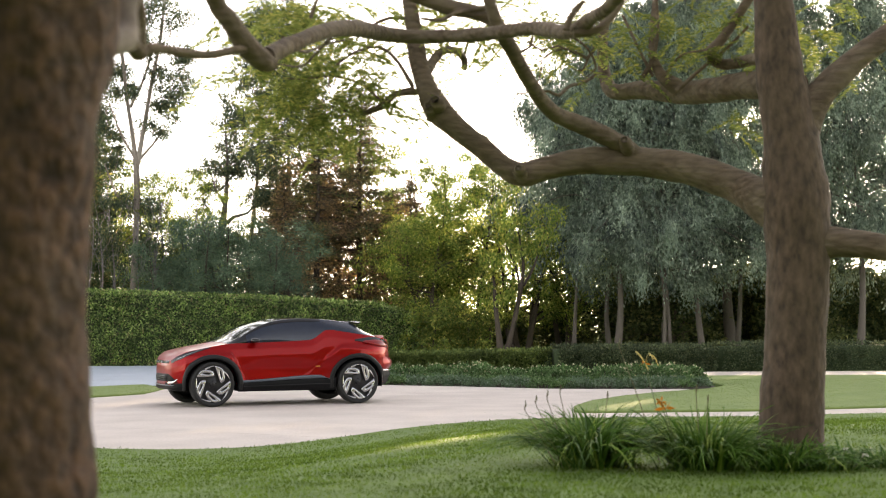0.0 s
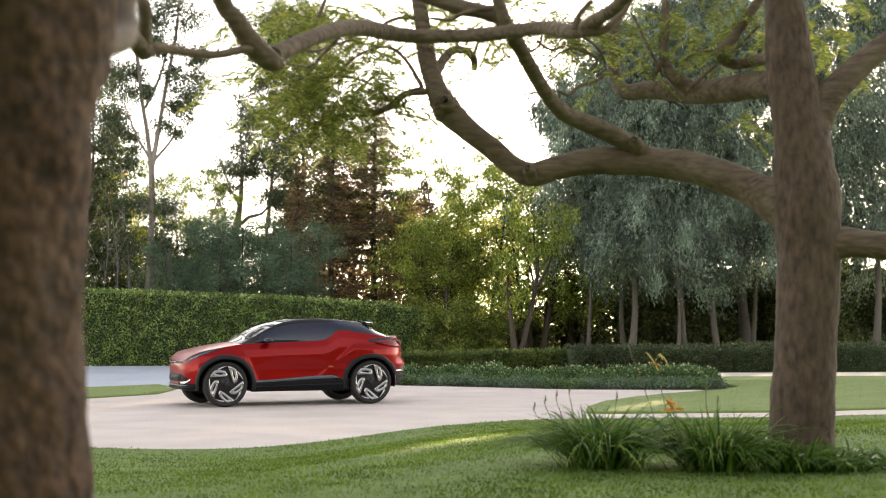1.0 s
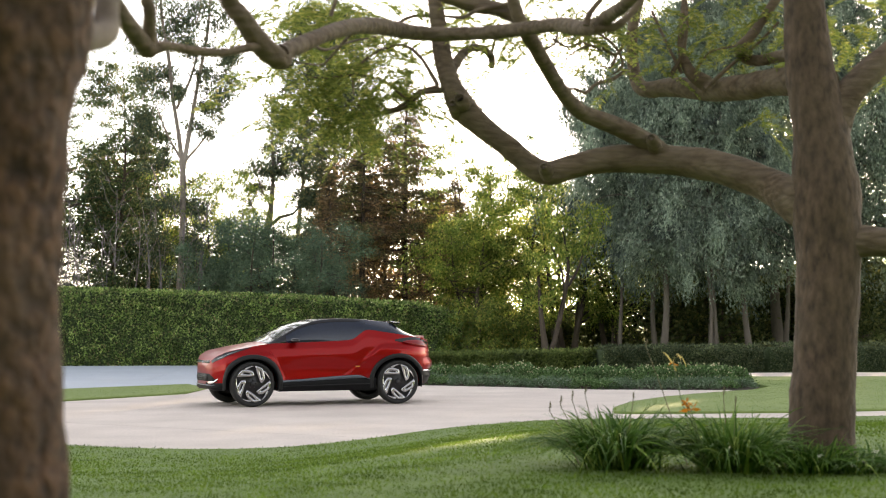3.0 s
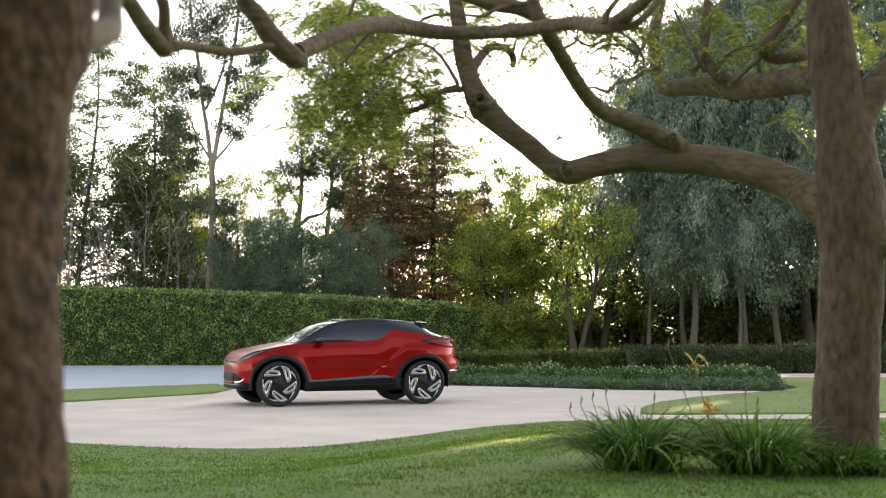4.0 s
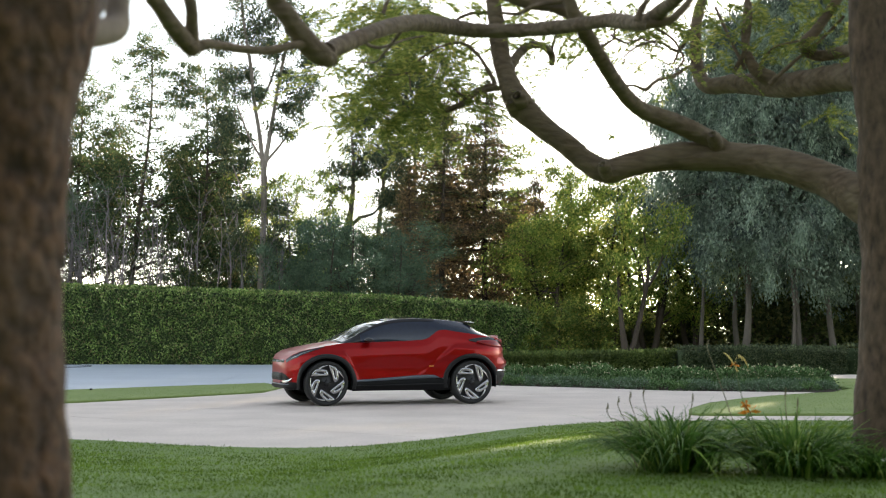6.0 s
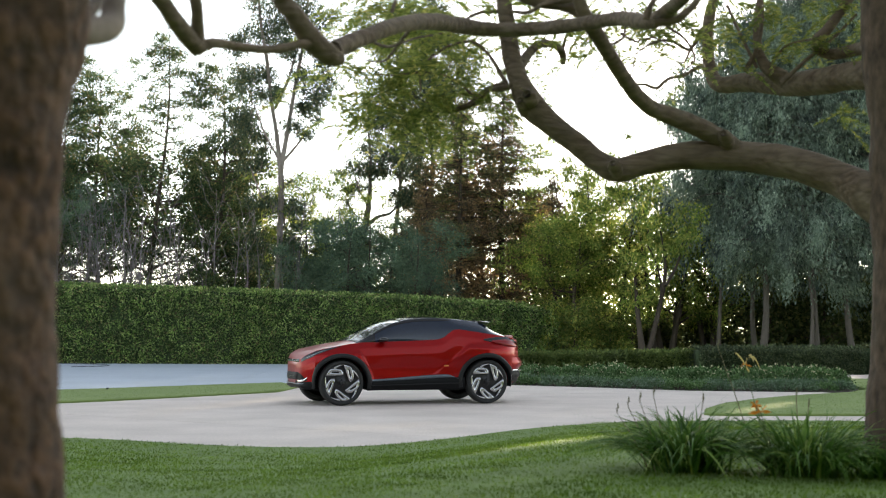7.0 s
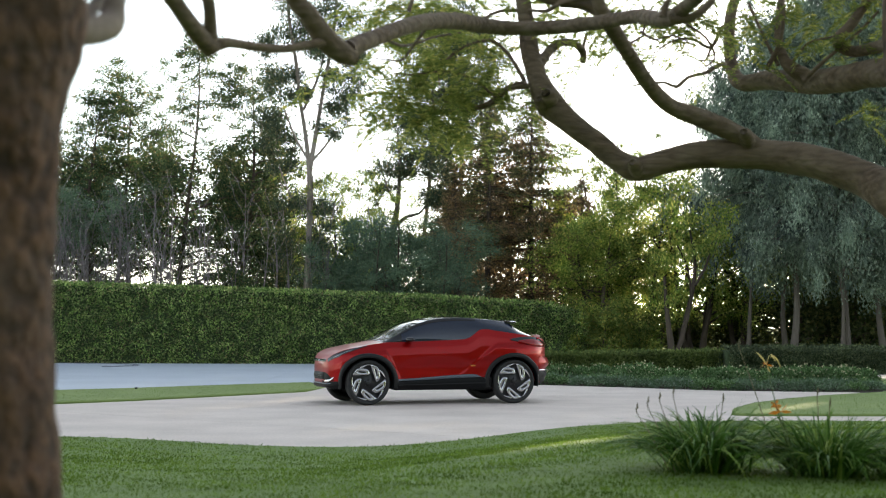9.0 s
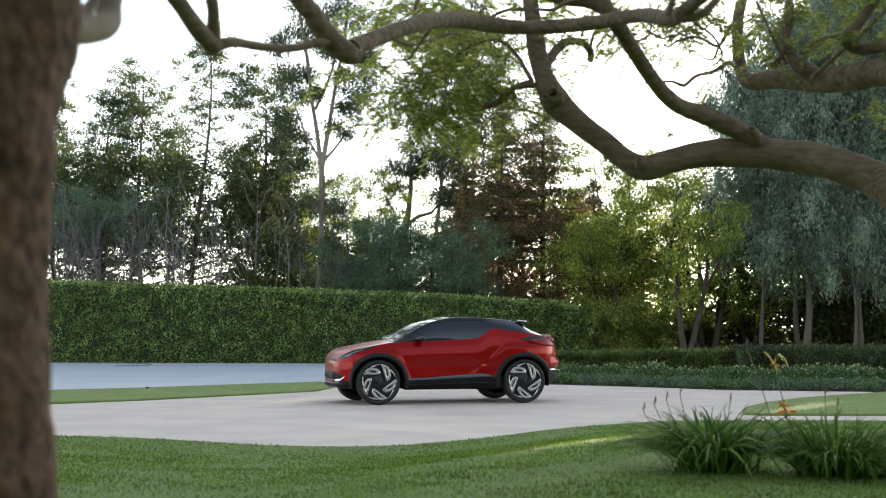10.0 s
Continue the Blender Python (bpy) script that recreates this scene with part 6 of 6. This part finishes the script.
def lily_clump(x, y, count, r, lo, hi, seed, label):
    rng = np.random.default_rng(seed)
    s = near_edge(x) - y
    owner = thing("daylily_clump", label, "plant", (x, y, lawn_height(x, s) - 0.02), group="daylilies under the tree")
    out = []
    us = np.linspace(0, 1, 8)
    for _ in range(count):
        a = rng.uniform(0, 2 * math.pi)
        d = np.array([math.cos(a), math.sin(a), 0])
        at = d * r * 0.55 * rng.random() + np.array([*rng.normal(0, r * 0.25, 2), 0])
        length = rng.uniform(lo, hi)
        fan = rng.uniform(0.08, 0.95)
        bend = rng.uniform(0.35, 0.95)
        mid = at + d * (length * (fan * us + 0.35 * bend * us ** 2))[:, None] + np.array([0, 0, 1.0]) * (length * ((1.05 - 0.25 * fan) * us - bend * 0.85 * us ** 2.4))[:, None]
        mid[:, 2] = np.maximum(mid[:, 2], 0.0)
        side = unit(np.cross(d, (0, 0, 1.0)) + rng.normal(0, 0.35, 3))
        w = rng.uniform(0.004, 0.0085) * np.clip(1.15 - us ** 2.2, 0.04, 1)
        L, R = mid - side * w[:, None], mid + side * w[:, None]
        out.append((L, R))
    verts, faces = [], []
    for L, R in out:
        o = len(verts)
        verts += [p for pair in zip(L, R) for p in pair]
        faces += [(o + 2 * i, o + 2 * i + 1, o + 2 * i + 3, o + 2 * i + 2) for i in range(7)]
    tagged(mesh_from("leaves", verts, faces, LILY_LEAF, owner), kind="stuff")
    return owner


clump_a = lily_clump(1.32, 8.75, 700, 0.22, 0.42, 0.70, 201, "clump of arching green daylily leaves on the lawn")
clump_b = lily_clump(1.98, 8.52, 680, 0.22, 0.38, 0.64, 202, "clump of daylilies with an orange bloom beside the tree")
clump_c = lily_clump(2.42, 8.40, 280, 0.22, 0.22, 0.42, 203, "low tangled daylily leaves at the foot of the trunk")
clump_d = lily_clump(2.70, 8.40, 200, 0.22, 0.18, 0.36, 204, "short daylily leaves against the trunk's base")
clump_e = lily_clump(3.10, 8.45, 140, 0.18, 0.16, 0.34, 205, "small sparse daylily tuft beyond the trunk")


def bloom(owner, tip, material, seed, size=0.06, nod=0.3):
    """A flower stalk with a spread of pointed petals at its tip."""
    rng = np.random.default_rng(seed)
    local = owner.matrix_world.inverted() @ Vector(tip)
    store = ([], [])
    tube(store, [(local.x * 0.55, local.y * 0.55, 0.0, 0.004), (local.x * 0.8, local.y * 0.8, local.z * 0.55, 0.0035), (local.x, local.y, local.z, 0.0025)], 6, 0.06, 0)
    st = mesh_from("flower_stalk", *store, STALK, owner)
    base = np.repeat(np.array([local]), 7, 0)
    a = np.arange(7) * 0.9 + rng.random()
    way = np.stack([np.cos(a), np.sin(a), rng.uniform(-0.6, 0.9, 7)], 1)
    quads("flower", leaves(rng, base, way, rng.uniform(size * 0.7, size * 1.3, 7), size * 0.16), material, st)
    return st


bpy.context.view_layer.update()
bloom(clump_b, (1.665, 8.2, 0.83), ORANGE, 1, 0.07)
bloom(clump_b, (1.64, 8.2, 0.87), ORANGE, 2, 0.05)
spent = bloom(clump_b, (1.745, 9.1, 1.07), ORANGE, 3, 0.042)
tip_ = clump_b.matrix_world.inverted() @ Vector((1.745, 9.1, 1.07))
verts_, faces_ = [], []
for dx, dz, sag in ((-0.065, 0.075, 0.01), (0.05, 0.02, 0.05), (-0.03, -0.03, 0.0), (0.02, -0.045, 0.0), (0.085, -0.02, 0.06)):
    o = len(verts_)
    for u in np.linspace(0, 1, 7):
        w = 0.0042 * math.sin(math.pi * (0.12 + 0.8 * u)) + 0.0015
        c = tip_ + Vector((dx * u, -0.02 * u, dz * u + sag * 4 * u * (1 - u)))
        verts_ += [c + Vector((w * 0.6, 0, w * 0.8)), c - Vector((w * 0.6, 0, w * 0.8))]
    faces_ += [(o + 2 * i, o + 2 * i + 1, o + 2 * i + 3, o + 2 * i + 2) for i in range(6)]
mesh_from("spent_petals", verts_, faces_, YELLOW, spent, label="long drooping faded yellow petals")
SEED = plain("dry_seed_stalk", (0.16, 0.14, 0.07), 0.7)
for k, (owner, tip) in enumerate([(clump_a, (0.98, 8.7, 0.86)), (clump_a, (1.05, 8.7, 0.89)), (clump_a, (1.13, 8.7, 0.92)), (clump_a, (1.42, 8.7, 0.88)), (clump_b, (1.95, 8.6, 0.92)), (clump_b, (2.02, 8.6, 0.86)), (clump_a, (0.92, 8.75, 0.82)), (clump_b, (1.58, 9.1, 1.20))]):
    local = owner.matrix_world.inverted() @ Vector(tip)
    store = ([], [])
    tube(store, [(local.x * 0.5, local.y * 0.5, 0.0, 0.004), (local.x * 0.8, local.y * 0.8, local.z * 0.6, 0.003), (local.x, local.y, local.z - 0.03, 0.0025), (local.x + 0.004, local.y, local.z, 0.006), (local.x + 0.004, local.y, local.z + 0.03, 0.002)], 6, 0.03, 0)
    mesh_from("seed_stalk", *store, SEED, owner)
WHITE = foliage("white_petals", [(0.0, (0.55, 0.55, 0.5)), (1.0, (0.75, 0.75, 0.7))], 0.3)
for k, (owner, tip) in enumerate([(clump_c, (2.42, 8.25, 0.56)), (clump_d, (2.66, 8.25, 0.53)), (clump_d, (2.74, 8.22, 0.58)), (clump_d, (2.85, 8.2, 0.55)), (clump_e, (3.12, 8.3, 0.56))]):
    bloom(owner, tip, WHITE, 20 + k, 0.028)
